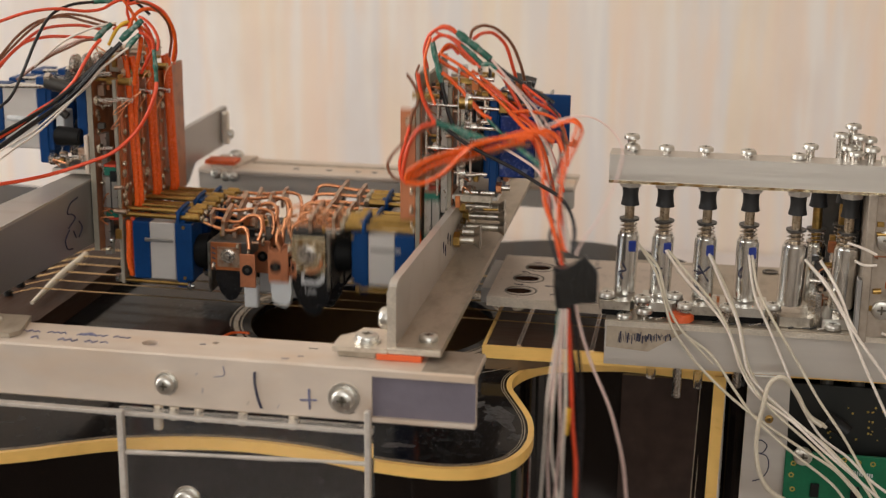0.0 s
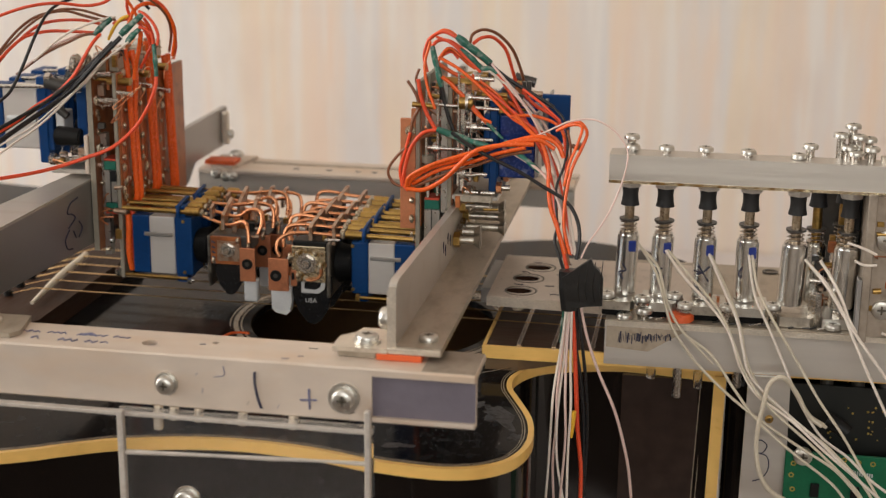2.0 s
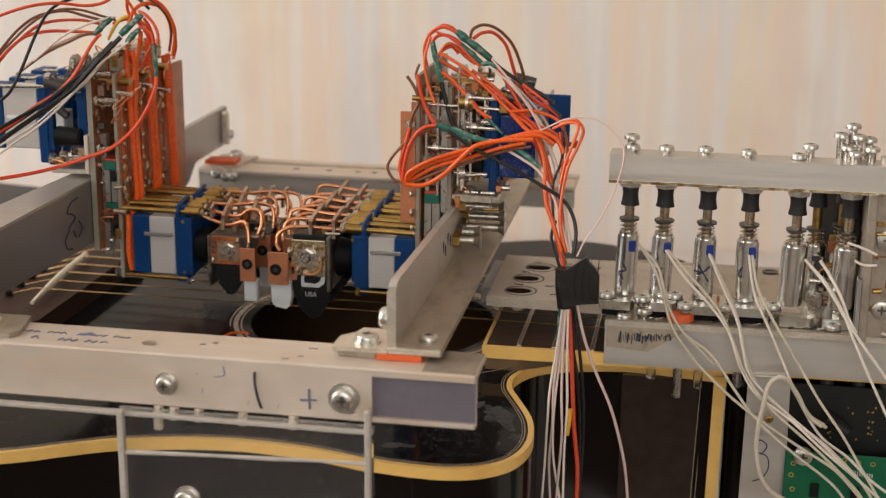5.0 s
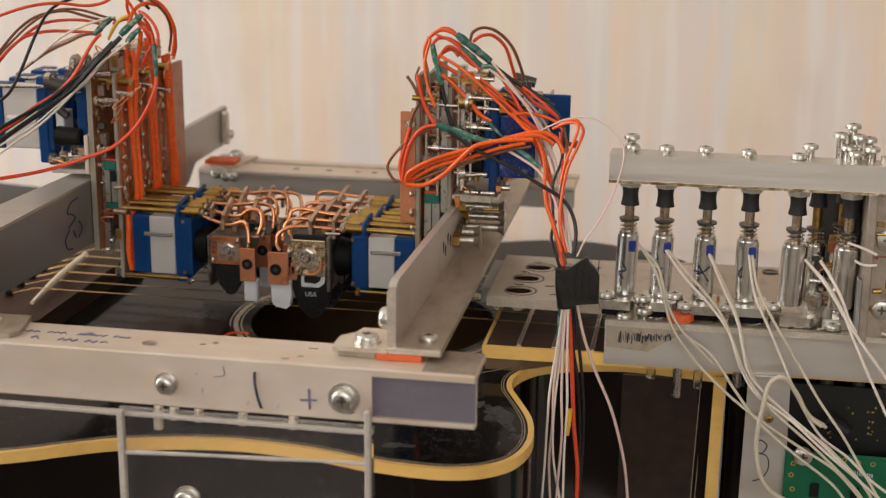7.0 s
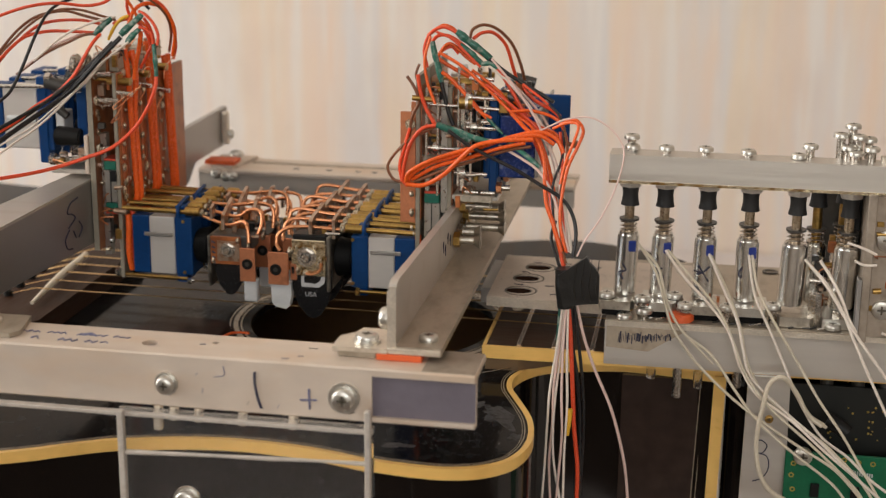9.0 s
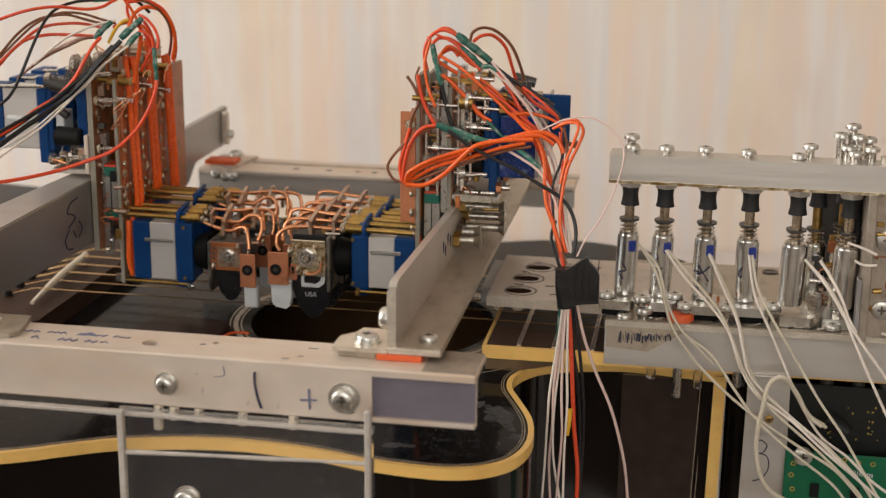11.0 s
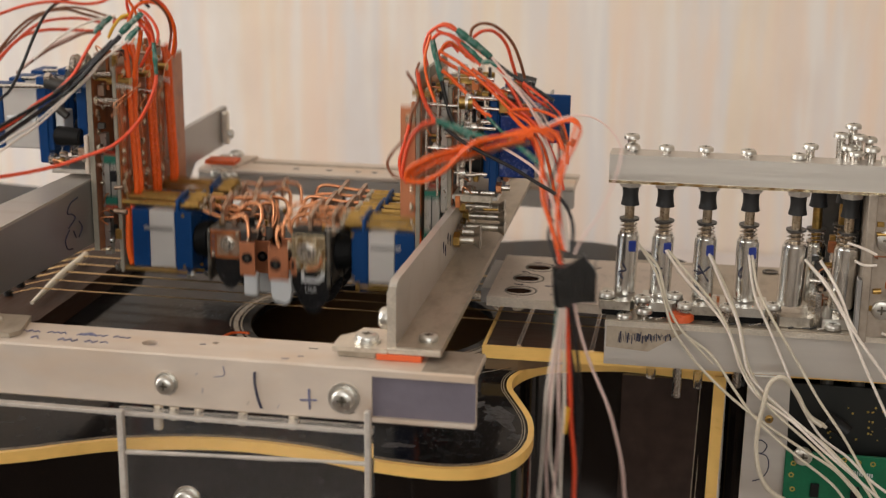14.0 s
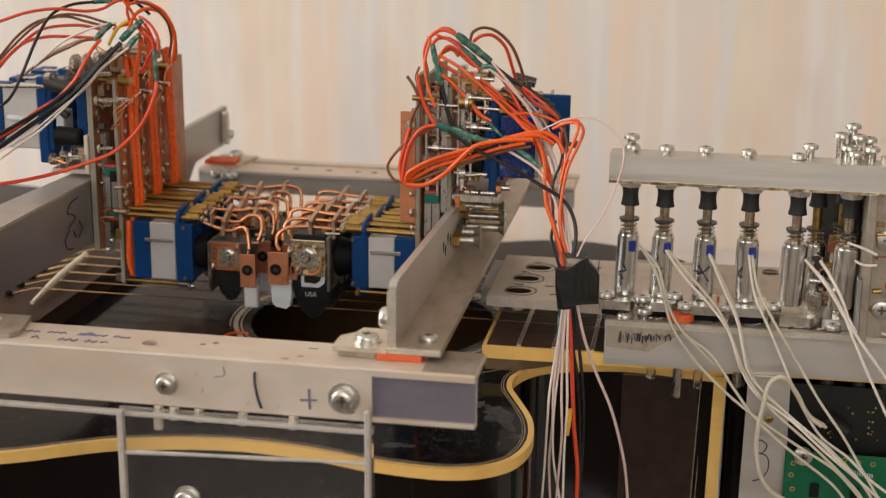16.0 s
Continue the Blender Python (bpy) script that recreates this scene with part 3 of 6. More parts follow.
# ---------------------------------------------------------------- the aluminium bridge over the guitar
def near_rail():
    t = thing("front_rail", "matt aluminium channel rail with pencilled marks and screws", "rail", at=(0, 0, 0))
    rail = part("channel", box(BM(), -260, 67, -155, -134.5, 21.6, 38.8, 0.5), ALU_WHITE, t)
    c = BM()
    box(c, -270, 80, -151.6, -130, 15, 36.8)
    cut(rail, c)
    c = BM()
    box(c, 35.6, 80, -160, -153.4, 23.4, 36.4)
    cut(rail, c)
    c = BM()
    rod(c, (-37, -146, 30), (-37, -146, 45), 2.6)
    rod(c, (-17, -142, 30), (-17, -142, 45), 1.2)
    cut(rail, c)
    part("inner_lining", box(BM(), 35.6, 66.8, -153.9, -153.43, 23.45, 36.35), FELT, t, "grey inner face")
    screw(t, (-28.7, -155, 29.4), (0, -1, 0), 2.9, 2.4, 3.7)
    screw(t, (27.2, -155, 29.0), (0, -1, 0), 3.5, 2.6, 4.9)
    part("spacer", box(BM(), 23, 34.9, -146, -136, 38.85, 40.85, 0.2), ALU_DUSTY, t)
    for x in (-35, -30, -22, -8, 8):
        part("screw_tip", rod(BM(), (x + 3, -154, 21.6), (x + 3, -154, 17.5 if x > -32 else 14), 1.5, n=12, bevel=0.3), ALU_CUT, t)
    part("dusty_end", box(BM(), 50.5, 66.6, -154.4, -135, 38.8, 38.86), DUSTY_BEIGE, t, "dusty end of the rail")
    # pen marks
    z = 38.95
    rng = random.Random(2)
    for x0, n in ((-83, 9), (-72, 7), (-62, 10), (-50, 6)):
        stroke(t, [(x0 + k * 1.05, -143.4 + (1.1 if k % 2 else -0.6) * rng.uniform(0.3, 1.2), z) for k in range(n)], 0.2, INK_BLUE)
    for x0, n in ((-90, 4), (-84, 4), (-75, 3), (-66, 6), (-57, 4), (-52, 3)):
        stroke(t, [(x0 + k * 1.2, -149 + (1.2 if k % 2 else -0.9) * rng.uniform(0.3, 1.2), z) for k in range(n)], rng.choice((0.18, 0.26)), INK_BLUE)
    part("ink_blot", tube(BM(), [(-61.5, -143.6, z), (-58, -142.8, z), (-55.5, -143.8, z)], (0.3, 0.7, 0.3), 6), INK_BLUE, t)
    y = -155.1
    stroke(t, [(-0.6, y, 35.2), (-0.6, y, 31), (0.4, y, 26), (1.4, y, 23.5)], 0.45, INK)
    stroke(t, [(16.2, y, 31), (16.4, y, 24.5)], 0.35, INK_BLUE)
    stroke(t, [(13.5, y, 27.3), (18.8, y, 27.6)], 0.35, INK_BLUE)
    for k in range(5):
        x, w = rng.uniform(-40, 20), rng.uniform(1, 4)
        yy = rng.uniform(-152, -138)
        stroke(t, [(x, yy, z), (x + w, yy + rng.uniform(-0.8, 0.8), z)], rng.choice((0.06, 0.1, 0.14)), rng.choice((INK_BLUE, RECESS)))
    for k in range(5):
        x, zz = rng.uniform(-20, 30), rng.uniform(24, 37)
        stroke(t, [(x, y, zz), (x + rng.uniform(-1, 2), y, zz + rng.uniform(-2, 2))], rng.choice((0.08, 0.12)), rng.choice((INK_BLUE, RECESS)))
    stroke(t, [(-10.5, y, 36.2), (-10.2, y, 33.4), (-13.5, y, 32.6)], 0.12, INK_BLUE)
    # warm light on the top strip, put in as a thin yellow tube
    part("worn_edge", tube(BM(), [(35.8, y + 1.4, 36.9), (48, y + 1.4, 36.95), (54, y + 1.4, 36.9)], (0.5, 0.4, 0.15), 6), BINDING, t, "yellow strip for the orange light along the edge")


def acrylic_mount():
    t = thing("acrylic_mount", "clear acrylic mounting sheet with pale edges under the rail", "acrylic sheet")
    s = part("sheet", box(BM(), -44, 36.5, -157.4, -155.2, -70, 21.2, 0.4), ACRYLIC, t)
    s.visible_shadow = False
    part("top_edge", box(BM(), -110, 36.5, -158.2, -155.5, 18.8, 20.0, 0.2), SCUFFED, t, "pale scuffed edge")
    part("edge_strip", box(BM(), -43.6, -41.6, -160, -157.6, -70, 21, 0.3), SCUFFED, t)
    part("edge_strip", box(BM(), 34.4, 36.2, -160, -157.6, -70, 27, 0.3), SCUFFED, t)
    part("ledge", tube(BM(), [(-41.5, -158.8, 7.2), (-14, -158.8, 8.3), (5, -158.8, 8.9), (20, -158.8, 9.5), (34.6, -158.8, 9.8)], (0.9, 0.6, 0.8, 0.5, 0.8), 8), SCUFFED, t)
    screw(t, (-22.5, -157.4, -7.5), (0, -1, 0), 3.6, 2.6, 4.4)
    screw(t, (22.2, -157.4, -7.5), (0, -1, 0), 3.4, 2.6, 4.2)


def far_rail():
    t = thing("back_rail", "matt aluminium channel rail behind the strings", "rail")
    part("top_flange", box(BM(), -106, 73, 95, 123, 36.8, 39, 0.4), ALU_WHITE, t)
    part("front_face", box(BM(), -106, 73, 95.4, 97.4, 28.5, 36.7, 0.3), ALU, t, "shaded grey face")
    part("slot_strip", box(BM(), -84, 73, 112, 113.2, 39, 39.6), ALU_DUSTY, t)
    part("plate", prism(BM(), [(-100, 96), (-89, 96), (-84, 121), (-103, 121)], "z", 39.2, 40.6), ALU_WHITE, t)
    for x, y in ((-92, 94.6), (-96.5, 94.6), (-88, 94.6)):
        screw(t, (x, y, 36.0 if x > -95 else 37), (0, -1, 0), 2.3, 2.0, slot=False)
    # holes are not cut; dark rings on the flange paint their shade
    for x in (-60, -44, -30, -22, -8):
        part("hole", ring(BM(), (x, 104, 38.7), (0, 0, 1), 0.4, 1.5, 0.4, 14), DARK_STEEL, t)
    screw(t, (-94, 118, 40.8), (0, 0, 1), 3.4, 2.4)


def right_cross_rail():
    t = thing("cross_rail", "scuffed aluminium angle rail bolted across two rails", "rail", "cross rails")
    part("upright", prism(BM(), [(-146, 41), (-146, 60), (-144, 62.2), (-141.5, 63), (108, 56), (108, 41)], "x", 38.6, 41.0), ALU, t)
    part("flange_edge", box(BM(), 38.8, 55, -147.2, -146.05, 40.9, 42.8, 0.3), ALU_CUT, t, "bright sawn edge")
    part("sawn_end", prism(BM(), [(38.4, 41), (38.4, 60), (39, 62), (41.2, 62), (41.2, 43)], "y", -146.5, -146.02), ALU_CUT, t, "bright sawn end")
    part("base_flange", prism(BM(), [(41.0, -146), (55, -146), (54, 112), (41.0, 112)], "z", 40.9, 43.1), ALU_DUSTY, t)
    part("foot_plate", prism(BM(), [(21.5, -147), (38.4, -147), (38.4, -128), (27, -128), (25.5, -133), (21.5, -137)], "z", 40.9, 42.3), ALU_CUT, t)
    part("shim", box(BM(), 35.2, 49.2, -147.2, -136, 38.85, 40.85, 0.2), ORANGE_SHIM, t, "orange plastic shim")
    screw(t, (49.6, -138, 43.1), (0, 0, 1), 3.0, 1.8)
    screw(t, (31.0, -140.8, 42.3), (0, 0, 1), 3.6, 1.8, 4.2, material=SCREW_ZINC)
    screw(t, (38.5, -143, 51), (-1, 0, 0), 3.4, 3.0, slot=False)
    for y, z, l in ((-43, 49.2, 10), (-36, 50.4, 9), (-22, 53.2, 16), (-29, 50.8, 17), (-8, 53.5, 14)):
        b = part("bolt", rod(BM(), (37, y, z), (41 + l, y, z), 1.5, n=12), BOLT, t)
        part("bolt_head", rod(BM(), (41 + l - 2.5, y, z), (41 + l, y, z), 1.5, 3.2, 16), BOLT, b)
        part("nut", rod(BM(), (41.1, y, z), (43.5, y, z), 3.0, n=6, bevel=0.2), BRASS if y in (-22, -43) else STEEL, b)
    for y0, z0 in ((-66, 52), (-62, 50), (-57, 53), (-52, 51)):
        stroke(t, [(41.1, y0, z0), (41.1, y0 + 1.5, z0 + 2), (41.1, y0 + 1, z0 - 2)], 0.13, INK)


def left_cross_rail():
    t = thing("cross_rail", "grey aluminium angle rail with inked marks bolted across", "rail", "cross rails")
    # upright darker than its flange: the face's shade is in the metal colour
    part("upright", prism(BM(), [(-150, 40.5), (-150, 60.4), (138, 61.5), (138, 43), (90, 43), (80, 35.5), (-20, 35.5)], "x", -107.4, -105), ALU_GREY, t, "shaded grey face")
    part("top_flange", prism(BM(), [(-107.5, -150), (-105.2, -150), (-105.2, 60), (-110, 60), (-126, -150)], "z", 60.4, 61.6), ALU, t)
    part("foot_plate", prism(BM(), [(-104, -151), (-81.5, -151), (-79.5, -147), (-82.5, -133), (-104, -133)], "z", 38.9, 40.4), ALU_DUSTY, t)
    screw(t, (-92, -142, 40.4), (0, 0, 1), 3.6, 1.8)
    part("shim", box(BM(), -103, -88.5, 97, 107, 40.8, 42.6), ORANGE_SHIM, t, "orange plastic shim")
    part("clip", box(BM(), -104.8, -101.5, 128, 131, 44, 60, 0.5), ALU_CUT, t)
    screw(t, (-101.5, 130, 49), (1, 0, 0), 2.4, 2.0, slot=False)
    x = -104.9
    for pts in ([(-43, 57.5), (-50, 56.6), (-53, 53.5), (-49, 52.2), (-46.5, 50), (-53, 47.6)], [(-52, 46.8), (-56, 43.8), (-54.5, 40), (-50, 39)], [(-43, 48), (-40.6, 45), (-44, 42)], [(-48.5, 45.5), (-46.5, 42.5)]):
        stroke(t, [(x, u, w) for u, w in pts], 0.3, INK)


# ---------------------------------------------------------------- the fretting unit over the neck
def solenoid(parent, x, y, zb, h=24.0, r=4.1, cap=0.0, blue=True, tilt=0.0):
    s = part("solenoid", rod(BM(), (x - tilt * h, y, zb), (x, y, zb + h), r, n=28, bevel=0.5), CHROME, parent, "shiny zinc-plated solenoid can")
    zt = zb + h
    part("collar", ring(BM(), (x, y, zt), (0, 0, 1), 1.9, r * 0.86, 0.7, 24), STEEL, s)
    part("plunger", rod(BM(), (x, y, zt), (x, y, 65 + cap), 1.75, n=18, bevel=0.2), BRASS if cap else PLUNGER, s)
    pts = [(x + 2.9 * math.cos(k * 1.05), y + 2.9 * math.sin(k * 1.05), zt + 0.5 + k * 0.24) for k in range(19)]
    part("spring", tube(BM(), pts, 0.28, 5, False), STEEL, s, "thin coil spring")
    part("clip_ring", ring(BM(), (x, y, zt + 4.9), (0, 0, 1), 1.8, 3.6, 0.7, 24), DARK_STEEL, s)
    part("rubber_tip", tube(BM(), [(x, y, 63.8), (x, y, 65.5), (x, y, 68), (x, y, 71)], (3.4, 3.0, 2.8, 3.1), 18, False), RUBBER, s, "black rubber tip")
    part("spacer", rod(BM(), (x, y, 70.6), (x, y, 75.1), 4.3, n=6, bevel=0.3), SCUFFED if not cap else STEEL, s)
    if blue:
        part("blue_tape", box(BM(), x + 0.3, x + 3.0, y - r - 0.25, y - r + 1.5, zt - 6.2, zt - 2.2, 0.3), INK_PATCH, s, "blue marker patch")
    return s


def fretting_unit():
    t = thing("fretting_unit", "aluminium frame holding upright solenoids over the guitar neck", "solenoid frame")
    y0 = -48.0
    part("lower_channel", prism(BM(), [(y0, 7.0), (y0, 23.2), (34, 23.2), (34, 20.5), (y0 + 2.6, 20.5), (y0 + 2.6, 7.0)], "x", 97.8, 300), ALU, t)
    part("channel_top", box(BM(), 98, 300, y0 + 0.6, 33.6, 23.3, 23.9), ALU_DUSTY, t, "dusty upper face")
    part("channel_lip", box(BM(), 97.7, 300, y0 - 0.3, y0 + 0.3, 21.6, 23.6), ALU_CUT, t)
    part("worn_label", prism(BM(), [(98.4, 13.6), (98.4, 22.0), (155, 22.0), (150, 20.6), (124, 20.6), (118, 17.4), (112, 13.0)][:2] + [(127, 21.4), (113.5, 12.6)], "y", y0 - 0.12, y0 + 0.1), PAPER, t, "torn pale paper label")
    rng = random.Random(7)
    for i in range(34):
        x = 103 + i * 0.56
        stroke(t, [(x, y0 - 0.2, 19.4 + rng.uniform(-1, 0.6)), (x + rng.uniform(-0.4, 0.4), y0 - 0.2, 14.8 + i * 0.09 + rng.uniform(-0.5, 1.5))], rng.choice((0.1, 0.16, 0.3)), INK)
    part("top_bar", prism(BM(), [(y0, 75.2), (y0, 84.8), (y0 + 11, 84.8), (y0 + 11, 82.6), (y0 + 2.2, 82.6), (y0 + 2.2, 75.2)], "x", 97.0, 300), ALU, t)
    part("bar_floor", box(BM(), 97.2, 300, y0 + 2.3, y0 + 11, 75.2, 77.0), ALU, t)
    part("bar_lip", box(BM(), 97, 300, y0 - 0.3, y0 + 0.4, 74.6, 75.6), TINNED_BRIGHT, t, "worn yellowish lower edge")
    # screws standing on the bar
    for x, y, h in ((104.5, -40, 1.5), (104.0, -37, 4.5), (116.5, -42, 2.0), (130.0, -42, 2.2), (144.8, -42, 1.8), (162.0, -42, 1.2), (166.0, -38, 4.0),
                    (176.3, -36, 8), (180.3, -34, 11), (178.6, -40, 4.5), (182.2, -38, 8), (186, -34, 6.5), (181, -42, 3), (186.5, -41, 4.5)):
        sh = part("screw_shank", rod(BM(), (x, y, 84.6), (x, y, 84.0 + h), 1.5, n=12), STEEL, t)
        screw(sh, (x, y, 84.0 + h), (0, 0, 1), 2.75, 1.7)
    for x, y in ((192, -41), (197, -41)):
        nut(t, (x, y, 84.8), (0, 0, 1), 2.6, 2.2, BOLT)
    # solenoids
    for x, tl, b in ((104.2, 0.03, True), (116.8, 0.02, True), (132.0, 0.01, True), (147.0, 0.0, True), (163.4, 0.03, False), (181.5, 0.04, False)):
        solenoid(t, x, -34 if x < 160 else -36, 30.2, 23.0 if x < 160 else 22.6, 4.0 if x < 160 else 4.5, 0.0, b, tl)
    for x, y in ((171.5, -22), (181.5, -14), (188, -18), (196, -24)):
        solenoid(t, x, y, 28, 22, 3.9, 0.8, False)
    for x, pts in ((102.5, [(0, 6), (1.4, 3.4), (-1, 2.6), (0.4, 0)]), (116, [(1, 5), (-0.8, 3.6), (1.4, 2), (0.8, 0)]), (131.5, [(2.4, 6.5), (-0.2, 4), (-2.2, 3.6)]), (131.5, [(-1.8, 6.8), (0, 4.2), (2.2, 1)]), (131.5, [(-0.4, 4), (-3.2, 4.8)]), (144.6, [(0.6, 7), (-0.4, 4.6), (0.5, 3)]), (129, [(0, -1), (1.2, -2.6)])):
        stroke(t, [(x + u, -38.25 + abs(u) * 0.18, 36.5 + w) for u, w in pts], 0.3, INK)
    # mounting shoes and screws at the foot of the solenoids
    for i, x in enumerate((101, 116, 134, 149, 165, 180)):
        part("shoe", prism(BM(), [(x - 5.6, -44.5 + i % 2), (x + 5.2, -44.5 + i % 2), (x + 6.6, -41), (x + 6, -28), (x - 5.6, -28), (x - 6.6, -38)], "z", 26.6 - (i > 3) * 2.4, 29.8 - (i > 3) * 2), SCREW_ZINC if i % 2 else BOLT, t)
        # black block puts the shade of the gap beneath each shoe into colour
        part("shoe_block", box(BM(), x - 5, x + 5, -42.5, -29, 23.9, 26.5 - (i > 3) * 2.3, 0.4), HORN_AND_GAP, t)
    for x, y, z in ((97.5, -40, 30), (110.5, -42, 30), (111.5, -44, 26), (122, -36, 30), (126, -42.5, 28.5), (141, -42.5, 28.8), (157, -40, 29.5), (104.5, -45, 23.8), (178, -44, 24.5), (188, -43, 25)):
        sh = part("screw_shank", rod(BM(), (x, y, 23.8), (x, y, z), 1.3, n=10), STEEL, t)
        screw(sh, (x, y, z), (0, 0, 1), 2.9, 2.0)
        if z > 27:
            part("washer", rod(BM(), (x, y, z - 1.2), (x, y, z - 0.2), 3.2, n=20), STEEL, sh)
    part("spacer", rod(BM(), (124.5, -43, 23.9), (124.5, -43, 26.8), 5.0, 4.7, 20, 0.4), ORANGE_SHIM, t, "orange plastic spacer")
    for x, z, l in ((171.5, 31, 12), (180, 27, 6)):
        part("standoff", rod(BM(), (x, -40, 24), (x, -40, 24 + l), 2.6, n=6, bevel=0.2), STEEL, t)
    for k in range(24):
        x = rng.uniform(106, 195)
        part("debris", tube(BM(), [(x, -45.8 + 0.15 * k % 2, 24.1), (x + rng.uniform(1, 4), -45 + rng.uniform(0, 2), 24.4)], 0.35, 5, False), DARK_STEEL if k % 2 else STEEL, t)
    part("plugged_hole", ring(BM(), (158.7, 26, 23.95), (0, 0, 1), 2.0, 3.1, 0.5, 24), DARK_STEEL, t)
    part("plugged_hole", rod(BM(), (158.7, 26, 23.95), (158.7, 26, 24.2), 2.0, n=20), RECESS, t)
    # pegs under the channel
    for x, z, m in ((115, 1, ACRYLIC_FROST), (124.5, -5.5, STEEL), (132, -1.5, ACRYLIC_FROST), (146, 0, STEEL)):
        part("peg", rod(BM(), (x, -44, z), (x, -44, 20), 1.7, n=14, bevel=0.3), m, t)
    for x in (178, 189, 198):
        part("peg", rod(BM(), (x, -40, 1), (x, -40, 20), 2.4, n=10, bevel=0.3), DARK_STEEL, t)
    # end plate and crew of fittings on the neck side
    part("end_plate", box(BM(), 186, 189, -50, -20, 22, 75, 0.3), DUSTY_BEIGE, t)
    part("relay_block", box(BM(), 183.2, 185.8, -32, 6, 26, 73, 0.4), BLACK, t, "black plastic block")
    part("relay_block", box(BM(), 174, 182, -4, 6, 26, 70, 0.6), DARK_STEEL, t)
    fittings(t, (168, -34, 26), (184, -20, 52), 26, 71)
    fittings(t, (99, -40, 24), (160, -26, 28), 30, 72)
    fittings(t, (188.6, -49, 30), (196, -48.5, 70), 8, 73)
    part("end_bracket", box(BM(), 184.5, 186, -51, -46, 22, 45, 0.2), ALU_GREY, t)
    part("end_face", box(BM(), 189.2, 230, -48.2, -46, 24, 74.4), DUSTY_BEIGE, t)
    screw(t, (193.5, -48.3, 59), (0, -1, 0), 4.0, 1.2)
    screw(t, (193.5, -48.3, 34), (0, -1, 0), 3.4, 1.2)
    # strut going down
    part("strut", prism(BM(), [(149.8, 6.9), (164.5, 6.9), (166.4, -95), (148.6, -95)], "y", -50.2, -48.2), ALU, t)
    screw(t, (158, -50.2, -9), (0, -1, 0), 1.5, 1.0, material=BRASS)
    for pts in ([(150.5, -18), (153, -17.4), (155, -19.5), (153.5, -22.2), (151.5, -22.4)], [(151.5, -22.4), (155.2, -23.5), (156, -28), (154, -32), (150.6, -33.6)]):
        stroke(t, [(x + 3, -50.35, z) for x, z in pts], 0.22, INK)


def control_board():
    t = thing("circuit_board", "green circuit board with gilt pads on a dark board", "circuit board")
    part("board", box(BM(), 164.5, 300, -53.5, -51.9, -95, -19.5, 0.2), PCB_GREEN, t)
    part("rear_board", box(BM(), 165, 300, -44, -42.5, -60, 3), PCB_DARK, t, "dark circuit board behind")
    rng = random.Random(11)
    for x, z in ((167.5, -24), (167, -28.5), (167.8, -34), (167.5, -39), (172, -40), (185, -21.2), (190, -21.8), (195, -22), (176, -38)):
        part("pad", ring(BM(), (x, -53.5, z), (0, -1, 0), 0.5, 1.0, 0.1, 14), GOLD_PAD, t)
    for k in range(34):
        x, z = rng.uniform(178, 215), rng.uniform(-17, -4)
        part("via", rod(BM(), (x, -44, z), (x, -44.15, z), rng.choice((0.3, 0.45)), n=8), GOLD_PAD, t)
    for k in range(5):
        part("component", box(BM(), 174 + k * 7, 177 + k * 7, -55, -53.6, -36 - (k % 2) * 7, -31 - (k % 2) * 7, 0.1), BLACK, t)
    for i in range(9):
        part("print_bar", box(BM(), 188 + i * 0.85, 188.5 + i * 0.85, -53.62, -53.5, -26.8 - (i % 3) * 0.2, -24.9 - i * 0.12), PRINT_WHITE, t)
    screw(t, (170.5, -54, -20.5), (0, -1, 0), 3.4, 2.2)
    part("connector", tube(BM(), [(178, -54, -6), (182, -55, -8), (185, -56, -10)], 3.0, 12), BLACK, t)


def acrylic_plate():
    t = thing("acrylic_plate", "clear acrylic plate with drilled holes over the strings", "acrylic plate")
    p = part("plate", prism(BM(), [(51.7, -29), (97, -31), (135, -31), (135, 29), (51.5, 29)], "z", 20.4, 24.0), HAZY, t)
    for x, y in ((62.5, -19.5), (63.5, -2.5), (66.5, 13.5)):
        cut(p, prism(BM(), [(x + 5.4 * math.cos(a * math.tau / 28), y + 4.0 * math.sin(a * math.tau / 28)) for a in range(28)], "z", 10, 30))
    for x, y in ((63.5, -20), (64.5, -3), (67.5, 13)):
        part("hole_rim", ring(BM(), (x, y, 23.9), (0, 0, 1), 5.5, 6.3, 0.18, 28), RECESS, t)
        part("plug", rod(BM(), (x - 1, y, 16.4), (x - 1, y, 22.4), 2.4, 2.0, 8, 0.3), SOLDER, t)
    rng = random.Random(3)
    for x, y in ((60, -12), (72, -12), (61, 5), (75, 4), (64, 20), (76, 19), (75, -23), (80, 10), (88, 16)):
        stroke(t, [(x, y, 24.1), (x + 2, y + rng.uniform(-1, 1), 24.1), (x + 3.4, y + rng.uniform(-2, 2), 24.1)], 0.2, INK)
    part("bracket", box(BM(), 46, 51, -6, 34, 14, 20), ALU_GREY, t)
    part("sawn_edge", prism(BM(), [(51.6, -29.1), (97, -31.1), (97, -31.5), (51.6, -29.5)], "z", 20.3, 23.9), ALU_CUT, t, "bright rough-sawn edge")
    # added dark strips paint the shade on one side of each hole wall
    for x, y in ((62.5, -19.5), (63.5, -2.5), (66.5, 13.5)):
        part("hole_lining", prism(BM(), [(x + 5.4 * math.cos(a), y + 4.0 * math.sin(a)) for a in np.linspace(0.6, 4.6, 15)] + [(x + 4.9 * math.cos(a), y + 3.5 * math.sin(a)) for a in np.linspace(4.6, 0.6, 15)], "z", 20.5, 23.6), BRIDGE_WOOD, t, "brown strip for the shaded side of the hole")


# ---------------------------------------------------------------- the picking modules
ROW = 20.0
L_Y, R_Y = -30.0, -38.0


